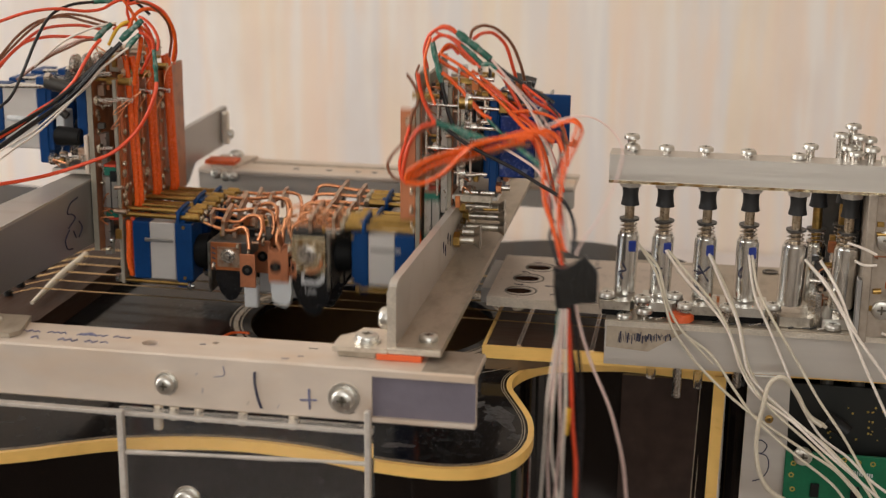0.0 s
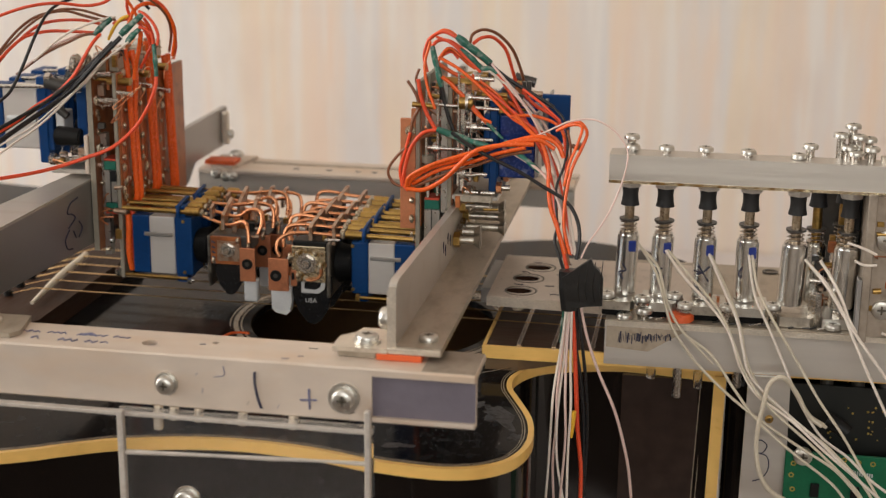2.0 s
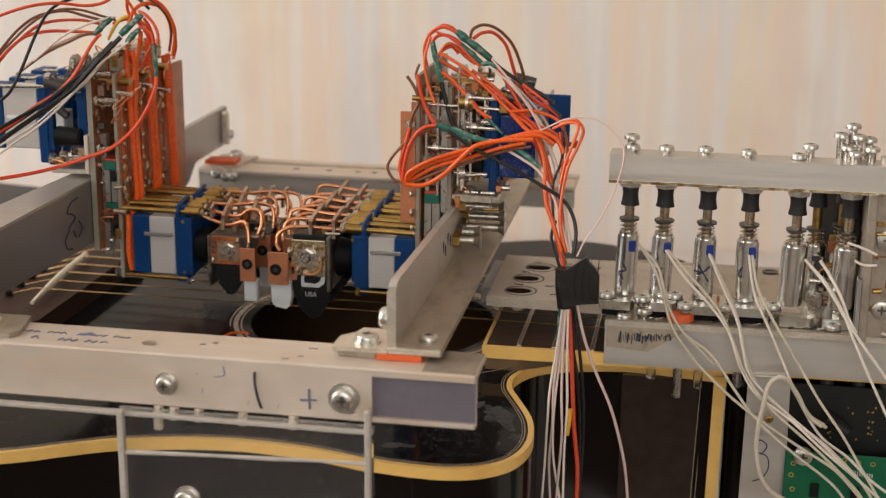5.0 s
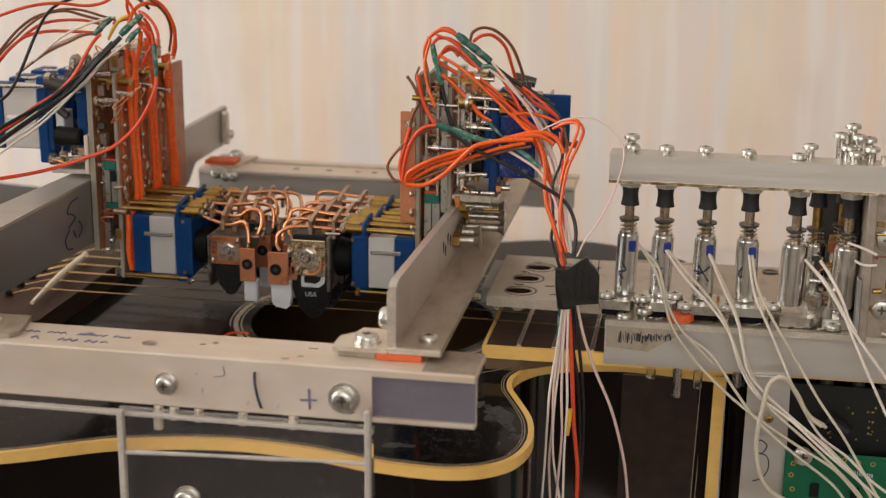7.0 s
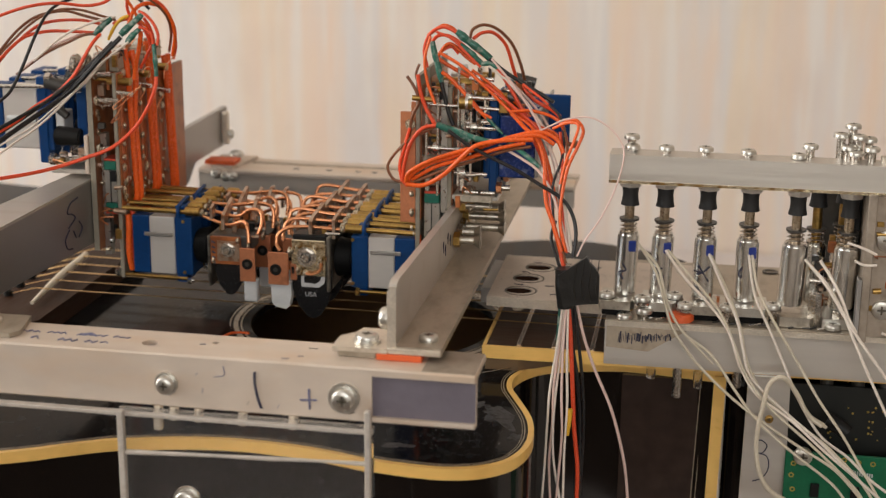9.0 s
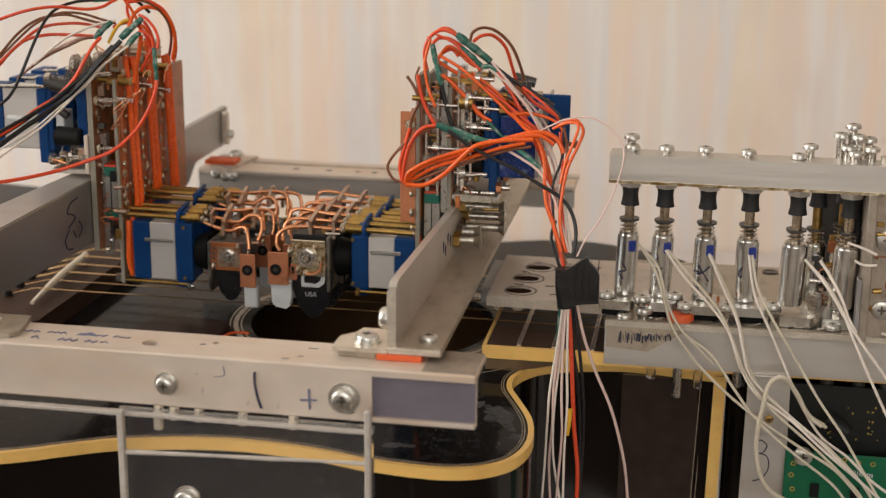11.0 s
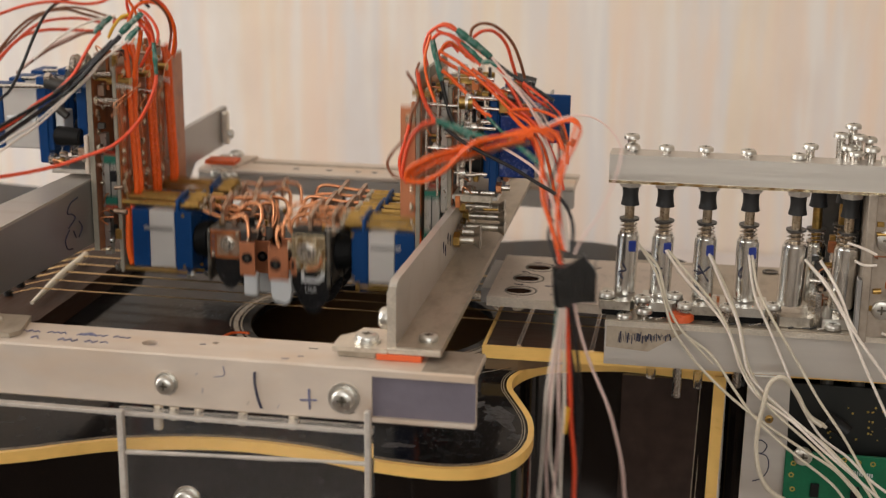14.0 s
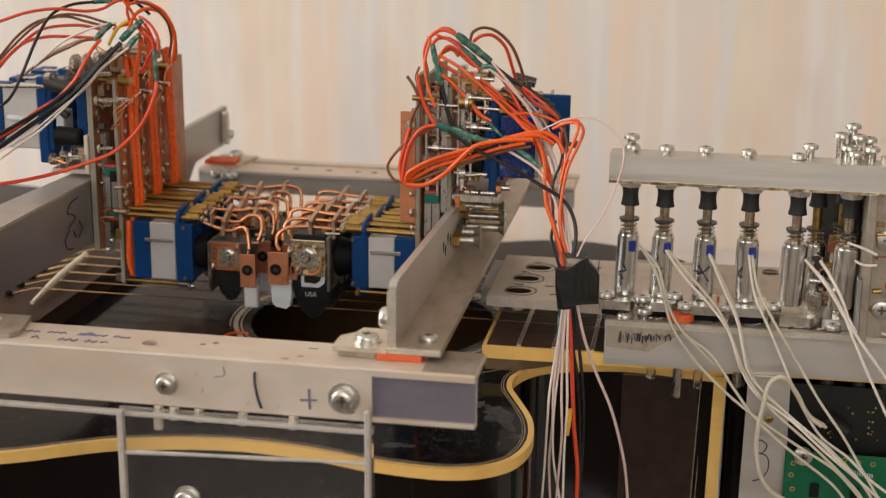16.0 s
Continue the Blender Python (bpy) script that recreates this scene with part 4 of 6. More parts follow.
def rounded_pick(xc, zt, w, h):
    """Outline of a plectrum hanging with its tip down."""
    pts = [(xc - w / 2, zt), (xc + w / 2, zt), (xc + w / 2, zt - h * 0.35), (xc + w * 0.40, zt - h * 0.68), (xc + w * 0.22, zt - h * 0.92), (xc + w * 0.05, zt - h), (xc - w * 0.12, zt - h * 0.97), (xc - w * 0.36, zt - h * 0.74), (xc - w / 2, zt - h * 0.4)]
    return pts


def servo(m, xa, xb, xc, xd, z0, z1, tab, y=0.5):
    """A small servo lying on its side: blue ends, silver middle, and a blue fixing tab."""
    s = part("servo", box(BM(), xb, xc, y, y + 12, z0, z1, 0.3), SILVER, m, "blue and silver micro servo")
    part("end_cap", box(BM(), min(xa, xb), max(xa, xb) - 0.05, y - 0.2, y + 12.2, z0 - 0.2, z1 + 0.2, 0.6), BLUE, s)
    part("end_cap", box(BM(), min(xc, xd) + 0.05, max(xc, xd), y - 0.2, y + 12.2, z0 - 0.2, z1 + 0.2, 0.6), BLUE, s)
    part("fixing_tab", box(BM(), tab[0], tab[1], y + 0.4, y + 11.6, z0 - 3.2, z1 + 4.6, 0.4), BLUE, s)
    part("label_groove", box(BM(), xb - 2, xc - 0.6, y - 0.9, y - 0.1, (z0 + z1) / 2 + 3.6, (z0 + z1) / 2 + 5.2, 0.3), ALU_GREY, s)
    part("case_print", box(BM(), xb + 1.5, xc - 2, y + 3, y + 7, z1 + 0.02, z1 + 0.1), PRINT_WHITE, s)
    for zz in (z0 + 1.0, z1 - 1.5):
        part("case_screw", rod(BM(), (tab[1] - 0.6, y - 0.5, zz), (tab[1] - 0.6, y + 0.3, zz), 0.7, n=10), BRASS, s)
    return s


def carriage(m, x0, x1, z0, z1, y=1.0):
    c = part("guide_carriage", box(BM(), x0, x1, y, y + 8, z0 + 4.5, z1 - 4.5, 0.3), RAIL_GREY, m, "grey steel guide carriage with green ends")
    for a, b in ((z0 + 0.9, z0 + 4.4), (z1 - 4.4, z1 - 0.9)):
        part("green_end", box(BM(), x0 + 0.1, x1 - 0.1, y - 0.1, y + 8, a, b, 0.2), GREEN_CAP, c)
    for a, b in ((z0, z0 + 0.85), (z1 - 0.85, z1)):
        part("red_seal", box(BM(), x0 + 0.2, x1 - 0.2, y, y + 8, a, b), RED_CAP, c)
    # the groove's shade as a raised dark strip on the carriage face
    part("groove", box(BM(), (x0 + x1) / 2 - 0.25, (x0 + x1) / 2 + 0.25, y - 0.15, y + 0.3, z0 + 4.6, z1 - 4.6), DARK_STEEL, c)
    return c


def blobs(m, spots, seed):
    rng = random.Random(seed)
    for x, y, z in spots:
        bm = BM()
        r = rng.uniform(0.8, 1.5)
        bmesh.ops.create_icosphere(bm, subdivisions=2, radius=r * MM, matrix=Matrix.Translation(Vector((x, y, z)) * MM) @ Matrix.Diagonal((0.7, 1, rng.uniform(0.8, 1.5), 1)))
        part("solder_joint", bm, SOLDER, m)


def left_module(i):
    m = thing("picking_module", "sliding plucking module with servo, brass rods and plectrum", "plucking module", "plucking modules", at=(0, L_Y + ROW * i, 0))
    rng = random.Random(30 + i)
    part("guide_board", box(BM(), -94.3, -92.8, 0, 33 if i == 2 else 17, 20 if i < 2 else 46, 101, 0.2), BOARD_EDGE, m, "circuit board on edge")
    part("copper_face", box(BM(), -92.75, -92.45, 0.6, 32.6 if i == 2 else 16.6, 46, 101), BOARD_BROWN, m, "brown copper-clad face")
    for y, z0, z1 in ((2.5, 50, 92), (6.4, 48, 84), (14, 50, 98)):
        part("copper_strip", box(BM(), -92.4, -92.1, y, y + 2.1, z0, z1), COPPER_CLAD, m)
    blobs(m, [(-91.8, 2.4 + rng.uniform(-1, 4), z) for z in (48, 52, 55, 59, 64, 68, 73, 80, 86, 91)], 5 + i)
    blobs(m, [(-91.5, 1.5 + rng.uniform(0, 9), rng.uniform(47, 60)) for _ in range(5)], 55 + i)
    for dy, dx in ((8.5, 0), (10.4, 1.0), (12.2, 0.2)):
        part("lead", tube(BM(), [(-90.8 + dx, dy, 48 + rng.uniform(0, 1)), (-89.6 + dx, dy, 52), (-90 + dx, dy, 66), (-90.6 + dx, dy, 84), (-90.2 + dx + rng.uniform(-1, 1), dy, 100), (-91 + dx + rng.uniform(-1, 1), dy, 108 + rng.uniform(-2, 2))], 1.15, 8), W_ORANGE, m, "orange servo lead")
    part("lead", tube(BM(), [(-91, 2.0, 45.5), (-90.9, 1.6, 40), (-91.2, 1.4, 30), (-90.3, 2, 23)], 1.2, 8), W_ORANGE, m, "orange servo lead")
    part("lead", tube(BM(), [(-89.9, 4.0, 46.2), (-90.4, 3, 40), (-90.6, 3, 30), (-89.6, 3, 23)], 1.0, 8), W_RED, m, "red servo lead")
    part("thin_wire", tube(BM(), [(-92, 0.5, 84 + i), (-95, -1, 82), (-92, -1, 86), (-90, 3, 91)], 0.28, 5), COPPER, m)
    part("terminal_screw", rod(BM(), (-92.4, -0.6, 94), (-86, -0.6, 93.4), 0.9, n=10), STEEL, m)
    carriage(m, -99.8, -94.6, 45.5, 67.5)
    s = servo(m, -89, -82, -71.7, -64.6, 22.6, 45.6, (-71.4, -67.4))
    part("lower_rod", rod(BM(), (-94, 1.2, 21.2), (-66, 1.2, 20.8), 0.8, n=10), BRASS, m)
    nut(m, (-95, 1.2, 22), (-1, 0, 0), 1.9, 1.6)
    nut(m, (-67, 1.0, 20.2), (1, 0, 0), 1.5, 1.6, stud=1)
    for y, dz in ((1.2, 0.0), (5.6, 1.2), (10.6, 1.6)):
        part("brass_rod", rod(BM(), (-93, y, 48.2 + dz), (-60.5, y, 47.8 + dz), 1.05, n=12, bevel=0.2), BRASS, m)
        part("brass_clamp", rod(BM(), (-67.2 + y * 0.1, y, 48.1 + dz), (-61.4, y, 48 + dz), 1.75, n=10, bevel=0.2), BRASS, m)
        blobs(m, [(-60.2, y - 0.6, 48 + dz), (-58.6, y, 47.4 + dz)], 70 + i)
    part("rod_clip", tube(BM(), [(-69.6, -0.6, 46), (-69.6, -0.2, 49.6), (-69.6, 5, 51.0), (-69.6, 11, 51.4)], 0.8, 8), BLUE, m)
    part("horn", rod(BM(), (-64.4, 6.5, 33.5), (-58.2, 6.5, 33.5), 6.4, 7.8, 24, 0.6), HORN_AND_GAP, m, "black servo horn")
    # copper links
    part("post_plate", prism(BM(), [(-0.8, 42), (-0.8, 47.6), (3, 49.2), (11, 52.2), (12.5, 49.6), (5, 46.2), (1.6, 42)], "x", -52.2, -50.9), TINNED, m)
    part("post_plate", prism(BM(), [(4, 45.5), (4, 49.2), (9, 52.4), (12.6, 52.6), (12, 48)], "x", -41.4, -40.2), TINNED, m)
    part("post_plate", prism(BM(), [(0, 45.8), (0, 50.4), (4, 51.4), (4, 46.4)], "x", -57.0, -56.0), TINNED, m)
    for pts in ([(-61, 1.2, 47), (-55, 1, 44.8), (-49, 0.5, 43.8), (-44, 0, 45.6), (-41.6, -1.5, 44.4), (-40.4, -3.4, 38.0)],
                [(-61, 5.6, 48.6), (-54, 5, 47.2), (-47, 4, 46.5), (-42, 4, 49.4), (-37.6, 3, 49), (-36.4, 1, 45), (-37.6, -1, 41)],
                [(-61, 10.6, 49.6), (-50, 10, 49.5), (-40, 9, 51), (-34.6, 8, 50), (-33.4, 7, 46), (-33.6, 6, 42)]):
        part("copper_link", tube(BM(), pts, 0.72, 8), COPPER, m, "bent copper wire link")
    # the plectrum head on the servo's shaft
    h = part("plectrum_head", box(BM(), -57.4, -56.0, -9.5, 6, -14, 6.5, 0.4), BRACKET, m, "grey bracket carrying a black plectrum")
    h.location = Vector((0, 6.5, 33.5)) * MM
    part("copper_plate", box(BM(), -55.8, -43.8, -10.2, -9.2, -4.4, 6.6, 0.15), BOARD_BROWN, h)
    part("top_block", box(BM(), -55.8, -40, -9.0, 2, 1, 7.0, 0.8), DARK_STEEL, h)
    part("shield", box(BM(), -53.0, -43.9, -10.5, -10.25, -3.0, 5.0), TINNED, h, "scratched clear plate")
    for k in range(5):
        stroke(h, [(-55.2, -10.4, 4.6 - k * 2), (-53.8, -10.4, 4.0 - k * 2)], 0.35, INK)
    nut(h, (-48.6, -10.5, 1.6), (0, -1, 0), 2.4, 1.4, STEEL, stud=1.0)
    pk = part("plectrum", prism(BM(), rounded_pick(-48.5, -2, 11.5, 14.8), "y", -9.6, -8.6), PICK_BLACK, h, "glossy black plectrum")
    d = part("damper_plate", box(BM(), -43.6, -37.4, -12.2, -11.2, -10.2, 3.0, 0.15), COPPER_CLAD, h, "copper-clad damper plate")
    part("dark_plug", ring(BM(), (-40.5, -12.3, -3.2), (0, -1, 0), 0.9, 2.1, 0.35, 20), BLACK, d)
    part("plug_core", rod(BM(), (-40.5, -12.2, -3.2), (-40.5, -12.5, -3.2), 1.5, n=14), DARK_STEEL, d)
    part("damper_paddle", box(BM(), -42.6, -37.0, -11.0, -7.6, -18.8, -9.6, 0.8), PADDLE, h, "grey plastic paddle")
    blobs(h, [(-40.5, -10.6, 3.4), (-36, -6, 6.4), (-44.5, -10.8, 5.6), (-54.6, -10.2, -3)], 90 + i)
    part("washer", rod(BM(), (-48.6, -10.5, 1.6), (-48.6, -10.9, 1.6), 2.9, n=22), STEEL, h)
    part("side_plate", box(BM(), -44.6, -43.9, -9.5, 4, -6, 6, 0.2), COPPER_CLAD, h)
    fittings(h, (-56, -8, 5.5), (-38, 3, 8), 10, 140 + i)
    return m


def right_module(i):
    m = thing("picking_module", "sliding plucking module with servo, brass rods and plectrum", "plucking module", "plucking modules", at=(0, R_Y + ROW * i, 0))
    rng = random.Random(60 + i)
    part("guide_board", box(BM(), 25.6, 27.2, 0, 17, 38, 106, 0.2), BOARD_EDGE, m, "circuit board on edge")
    part("copper_front", box(BM(), 19.8, 25.5, 0.2, 1.6, 51, 92.5, 0.2), COPPER_CLAD, m, "copper-clad strip")
    part("copper_face", box(BM(), 27.25, 27.5, 1, 16, 52, 102), BOARD_BROWN, m)
    blobs(m, [(24.2, -0.2, z) for z in (88, 62, 55, 49)], 25 + i)
    part("round_stud", rod(BM(), (23.6, 0.2, 88), (23.6, -1.2, 88), 2.2, 1.6, 16, 0.4), SOLDER, m)
    part("terminal", rod(BM(), (24.5, -1, 98), (33, -1, 97.4), 1.0, n=10), BRASS, m)
    carriage(m, 28.6, 34.4, 41, 63.0)
    s = part("servo", box(BM(), 7.5, 17.6, 0.5, 12.5, 24.4, 44.4, 0.3), SILVER, m, "blue and silver micro servo")
    part("end_cap", box(BM(), 1.0, 7.45, 0.3, 12.7, 24.2, 44.6, 0.6), BLUE, s)
    part("end_cap", box(BM(), 17.65, 25.4, 0.3, 12.7, 24.2, 44.6, 0.6), BLUE, s)
    part("fixing_tab", box(BM(), 3.6, 7.3, 0.9, 12.1, 21.0, 49, 0.4), BLUE, s)
    part("label_groove", box(BM(), 8.4, 20.2, -0.5, 0.4, 37.8, 39.4, 0.3), ALU_GREY, s)
    part("case_print", box(BM(), 10, 15, 3, 7, 44.42, 44.5), PRINT_WHITE, s)
    for zz in (26, 43):
        part("case_screw", rod(BM(), (1.6, -0.2, zz), (1.6, 0.6, zz), 0.7, n=10), BRASS, s)
    part("lower_rod", rod(BM(), (4, 1.2, 22.6), (28, 1.2, 22.2), 0.8, n=10), BRASS, m)
    nut(m, (4.2, 0.4, 22.6), (-1, 0, 0), 1.6, 1.4, BRASS)
    for y, dz in ((1.2, 0.0), (5.6, 1.2), (10.6, 1.6)):
        part("brass_rod", rod(BM(), (-1.4, y, 47.0 + dz), (26, y, 46.4 + dz), 1.05, n=12, bevel=0.2), BRASS, m)
        part("brass_clamp", rod(BM(), (-1.2, y, 47 + dz), (5.4, y, 46.9 + dz), 1.8, n=10, bevel=0.2), BRASS, m)
        part("clamp_nut", rod(BM(), (-3.2, y, 47 + dz), (-1.3, y, 47 + dz), 2.0, n=6, bevel=0.2), SOLDER, m)
        blobs(m, [(-2.0, y - 0.6, 47 + dz), (25, y, 46.6 + dz)], 170 + i)
    part("rod_clip", tube(BM(), [(6.2, -0.6, 45), (6.2, -0.2, 48.6), (6.2, 5, 50.0), (6.2, 11, 50.4)], 0.8, 8), BLUE, m)
    part("lead", tube(BM(), [(26.2, 2, 46), (26.6, 1.2, 40), (26.2, 1.2, 33), (25.4, 2, 28)], 1.2, 8), W_ORANGE, m, "orange servo lead")
    part("horn", rod(BM(), (0.9, 6.5, 34.5), (-5.4, 6.5, 34.5), 6.4, 7.8, 24, 0.6), HORN_AND_GAP, m, "black servo horn")
    part("post_plate", prism(BM(), [(-1.5, 43), (-1.5, 49.6), (0.5, 50.6), (18.6, 52.2), (18.6, 49.2), (1.5, 46.8), (0.6, 43)], "x", -15.0, -13.6), TINNED, m)
    part("post_plate", prism(BM(), [(-0.5, 43), (-0.5, 50.4), (3, 51.2), (14, 52), (14, 47), (2, 46), (2, 43)], "x", -6.2, -5.0), TINNED, m)
    for pts in ([(-1, 1.2, 46.4), (-8, 1, 46.6), (-16, 0.5, 47.0), (-23, 0, 46.4), (-26.8, -1, 44), (-27.4, -2, 40.5), (-25.6, -3.4, 38)],
                [(-1, 5.6, 48.4), (-10, 5, 48.6), (-18, 4, 49.2), (-23.5, 3, 48.6), (-25.6, 2, 45), (-25.2, 0, 41)],
                [(-1, 10.6, 49.6), (-10, 10, 50), (-20, 9, 51.6), (-24, 8, 50.6), (-25, 7, 46), (-24.6, 6, 42)]):
        part("copper_link", tube(BM(), pts, 0.72, 8), COPPER, m, "bent copper wire link")
    h = part("plectrum_head", box(BM(), -7.6, -6.2, -10.5, 7, -11.5, 10.0, 0.4), BRACKET, m, "grey bracket carrying a printed black plectrum")
    h.location = Vector((0, 6.5, 34.5)) * MM
    part("metal_plate", box(BM(), -21.2, -8.0, -10.4, -9.4, -5.6, 8.4, 0.3), TINNED_BRIGHT, h, "shiny soldered plate")
    part("top_block", box(BM(), -21.0, -7.8, -9.2, 5, 6.8, 10.2, 0.6), BLACK, h)
    nut(h, (-15.2, -10.4, 2.0), (0, -1, 0), 3.1, 1.5, STEEL, stud=1.0)
    part("washer", rod(BM(), (-15.2, -10.4, 2.0), (-15.2, -10.8, 2.0), 3.9, n=20), STEEL, h)
    blobs(h, [(-10.6, -10.4, -1), (-15.8, -10.4, -4.4), (-10, -10.4, 0.6), (-20.6, -11, 4.2), (-21.6, -11, 3.8)], 190 + i)
    part("copper_link", tube(BM(), [(-9.6, -11, 0), (-10, -11.6, -3), (-13, -11.8, -4.4), (-16, -11, -4.2)], 0.5, 6), COPPER, h)
    pk = part("plectrum", prism(BM(), rounded_pick(-13.4, -3, 15.4, 19.4), "y", -9.8, -8.8), PICK_BLACK, h, "black plectrum with white print")
    if i == 0:
        cu = bpy.data.curves.new("letters", "FONT")
        cu.body, cu.size, cu.align_x, cu.extrude = "USA", 0.0025, "CENTER", 0.00003
        tmp = new("letters", cu)
        bpy.context.view_layer.update()
        me = bpy.data.meshes.new_from_object(tmp.evaluated_get(bpy.context.evaluated_depsgraph_get()))
        me.materials.clear()
        me.materials.append(PRINT_WHITE)
        bpy.data.objects.remove(tmp)
        w = new("print", me)
        w.parent = pk
        w.matrix_basis = pose(-0.0139, -0.0099, -0.0137, 90, 0, 0)
        part("print_shape", prism(BM(), [(-17.6, -5.8), (-16.4, -5.8), (-16.4, -8.4), (-12.0, -8.6), (-10.2, -7.4), (-9.8, -5.8), (-8.2, -5.8), (-8.6, -8.2), (-10.8, -10), (-17.6, -10)], "y", -9.92, -9.82), PRINT_WHITE, pk)
    d = part("damper_plate", box(BM(), -29.8, -22.0, -12.2, -11.2, -9.2, 3.4, 0.15), COPPER_CLAD, h, "copper-clad damper plate")
    part("dark_plug", ring(BM(), (-26.8, -12.3, -3.2), (0, -1, 0), 0.9, 2.2, 0.35, 20), BLACK, d)
    part("plug_core", rod(BM(), (-26.8, -12.2, -3.2), (-26.8, -12.5, -3.2), 1.5, n=14), DARK_STEEL, d)
    part("damper_paddle", prism(BM(), [(-29.2, -8.6), (-29.0, -16.6), (-27.5, -18.2), (-23.4, -19.0), (-21.9, -17.6), (-21.2, -13), (-21.4, -8.6)], "y", -11.0, -7.4), PADDLE, h, "grey plastic paddle")
    part("bracket_block", box(BM(), -21.6, -19.2, -10.6, -6, -7.5, -1, 0.3), COPPER_CLAD, h)
    part("dark_strip", box(BM(), -21.0, -20.0, -11.2, -10.7, -4.8, -2.0, 0.2), BLACK, h)
    fittings(h, (-20, -8, 8), (-8, 3, 11), 10, 150 + i)
    blobs(h, [(-19, -10.6, 5.5), (-12, -10.6, 5.8), (-18.6, -10.6, -3.2)], 160 + i)
    return m


# ---------------------------------------------------------------- the towers that carry the modules
def fittings(t, lo, hi, count, seed):
    """Small soldered and screwed fittings crowded between the boards."""
    rng = random.Random(seed)
    for k in range(count):
        x, y, z = (rng.uniform(a, b) for a, b in zip(lo, hi))
        kind = rng.choice(("pin", "block", "joint", "loop", "pin", "block"))
        if kind == "pin":
            part("pin", rod(BM(), (x, y, z), (x + rng.uniform(2, 6), y, z + rng.uniform(-0.5, 0.5)), rng.uniform(0.5, 1.1), n=10, bevel=0.15), rng.choice((STEEL, BRASS, TINNED)), t)
        elif kind == "block":
            w, h = rng.uniform(1, 3), rng.uniform(1.5, 5)
            part("small_block", box(BM(), x, x + w, y, y + 2, z, z + h, 0.2), rng.choice((DARK_STEEL, TINNED, BOARD_BROWN, BRASS, BLACK)), t)
        elif kind == "joint":
            blobs(t, [(x, y, z)], seed + k)
        else:
            part("thin_wire", tube(BM(), [(x, y, z), (x + rng.uniform(-3, 3), y - 2, z + rng.uniform(1, 4)), (x + rng.uniform(1, 5), y - 1, z + rng.uniform(-3, 5))], 0.3, 6), rng.choice((COPPER, W_BROWN, COPPER)), t)


def left_tower():
    t = thing("guide_tower", "upright circuit boards with lifting servos", "guide tower", "guide towers")
    part("base_board", box(BM(), -104.4, -102.6, -30, 36, 33, 103, 0.2), BOARD_BROWN, t, "brown copper-clad board")
    part("board_edge", box(BM(), -104.6, -102.5, -30.6, -30.05, 33, 103), BOARD_EDGE, t)
    blobs(t, [(-102.4, -24, 66), (-102.4, -25, 85), (-102.4, -20, 97)], 3)
    part("washer", rod(BM(), (-102.6, -24, 66), (-101.6, -24, 66), 2.6, n=20), STEEL, t)
    for i in range(3):
        y = L_Y + ROW * i
        part("guide_rail", box(BM(), -102.5, -99.9, y + 5, y + 8.5, 30, 79, 0.2), RAIL_GREY, t, "steel guide rail")
        part("rail_screw", rod(BM(), (-99.9, y + 5, 36), (-98.8, y + 5, 36), 1.5, n=12, bevel=0.2), CHROME, t)
        part("top_bracket", box(BM(), -104, -93.8, y + 6, y + 12, 103, 110, 0.4), ALU_DUSTY, t)
        part("top_plate", box(BM(), -98.6, -97.4, y + 5, y + 9, 96, 111, 0.2), BOARD_BROWN, t)
        part("spacer", rod(BM(), (-97.2, y + 3, 100), (-88, y + 3, 100), 1.5, n=12), BRASS, t)
        for x, z in ((-106, 106), (-101, 108), (-110, 105)):
            part("clamp_screw", rod(BM(), (x, y + 2, z), (x + 2.2, y + 2, z), 3.0, n=18, bevel=0.4), STEEL, t)
        s = part("lifting_servo", box(BM(), -141, -126.6, y + 3, y + 15, 72, 96, 0.4), SILVER, t, "blue and silver lifting servo")
        part("end_cap", box(BM(), -126.5, -120.5, y + 2.8, y + 15.2, 71.6, 96.4, 0.6), BLUE, s)
        part("end_cap", box(BM(), -148, -141.1, y + 2.8, y + 15.2, 71.6, 96.4, 0.6), BLUE, s)
        part("fixing_tab", box(BM(), -126.6, -122.4, y + 2.4, y + 14, 66.6, 100.6, 0.5), BLUE, s)
        part("gear_case", box(BM(), -110.8, -106.4, y + 3.4, y + 14, 73, 97, 0.6), BLUE, s)
        part("white_pad", box(BM(), -119.6, -116.2, y + 3.4, y + 12, 79, 87, 0.3), PADDLE, s)
        part("clear_cover", box(BM(), -120, -108, y + 2.6, y + 3.2, 95, 101.5, 0.2), ACRYLIC_FROST, s)
        part("horn", rod(BM(), (-119, y + 2.2, 78), (-108.5, y + 2.2, 77.6), 3.8, 3.4, 18, 0.6), BLACK, s, "black servo horn")
        part("pivot", rod(BM(), (-122, y + 2, 99), (-112, y + 2, 96.5), 2.6, n=16, bevel=0.3), DARK_STEEL, s)
        part("crank", rod(BM(), (-118, y, 90), (-113, y, 86), 1.6, n=12), DARK_STEEL, s)
        part("tie_rod", rod(BM(), (-141, y + 1, 96.6), (-120, y + 1, 97.2), 0.8, n=10), STEEL, s)
        part("case_bar", rod(BM(), (-139, y + 2.4, 84), (-127, y + 2.4, 83.5), 1.1, n=10), PADDLE, s)
        for zz in (68.6, 100):
            nut(s, (-122, y + 2, zz), (1, 0, 0), 2.4, 2.2, STEEL, stud=7 if zz < 80 else 0)
        part("pivot_bolt", rod(BM(), (-112.5, y + 1, 70), (-104.6, y + 1, 70), 1.3, n=10), STEEL, s)
        nut(s, (-108, y + 1, 70), (1, 0, 0), 2.6, 2.0, STEEL)
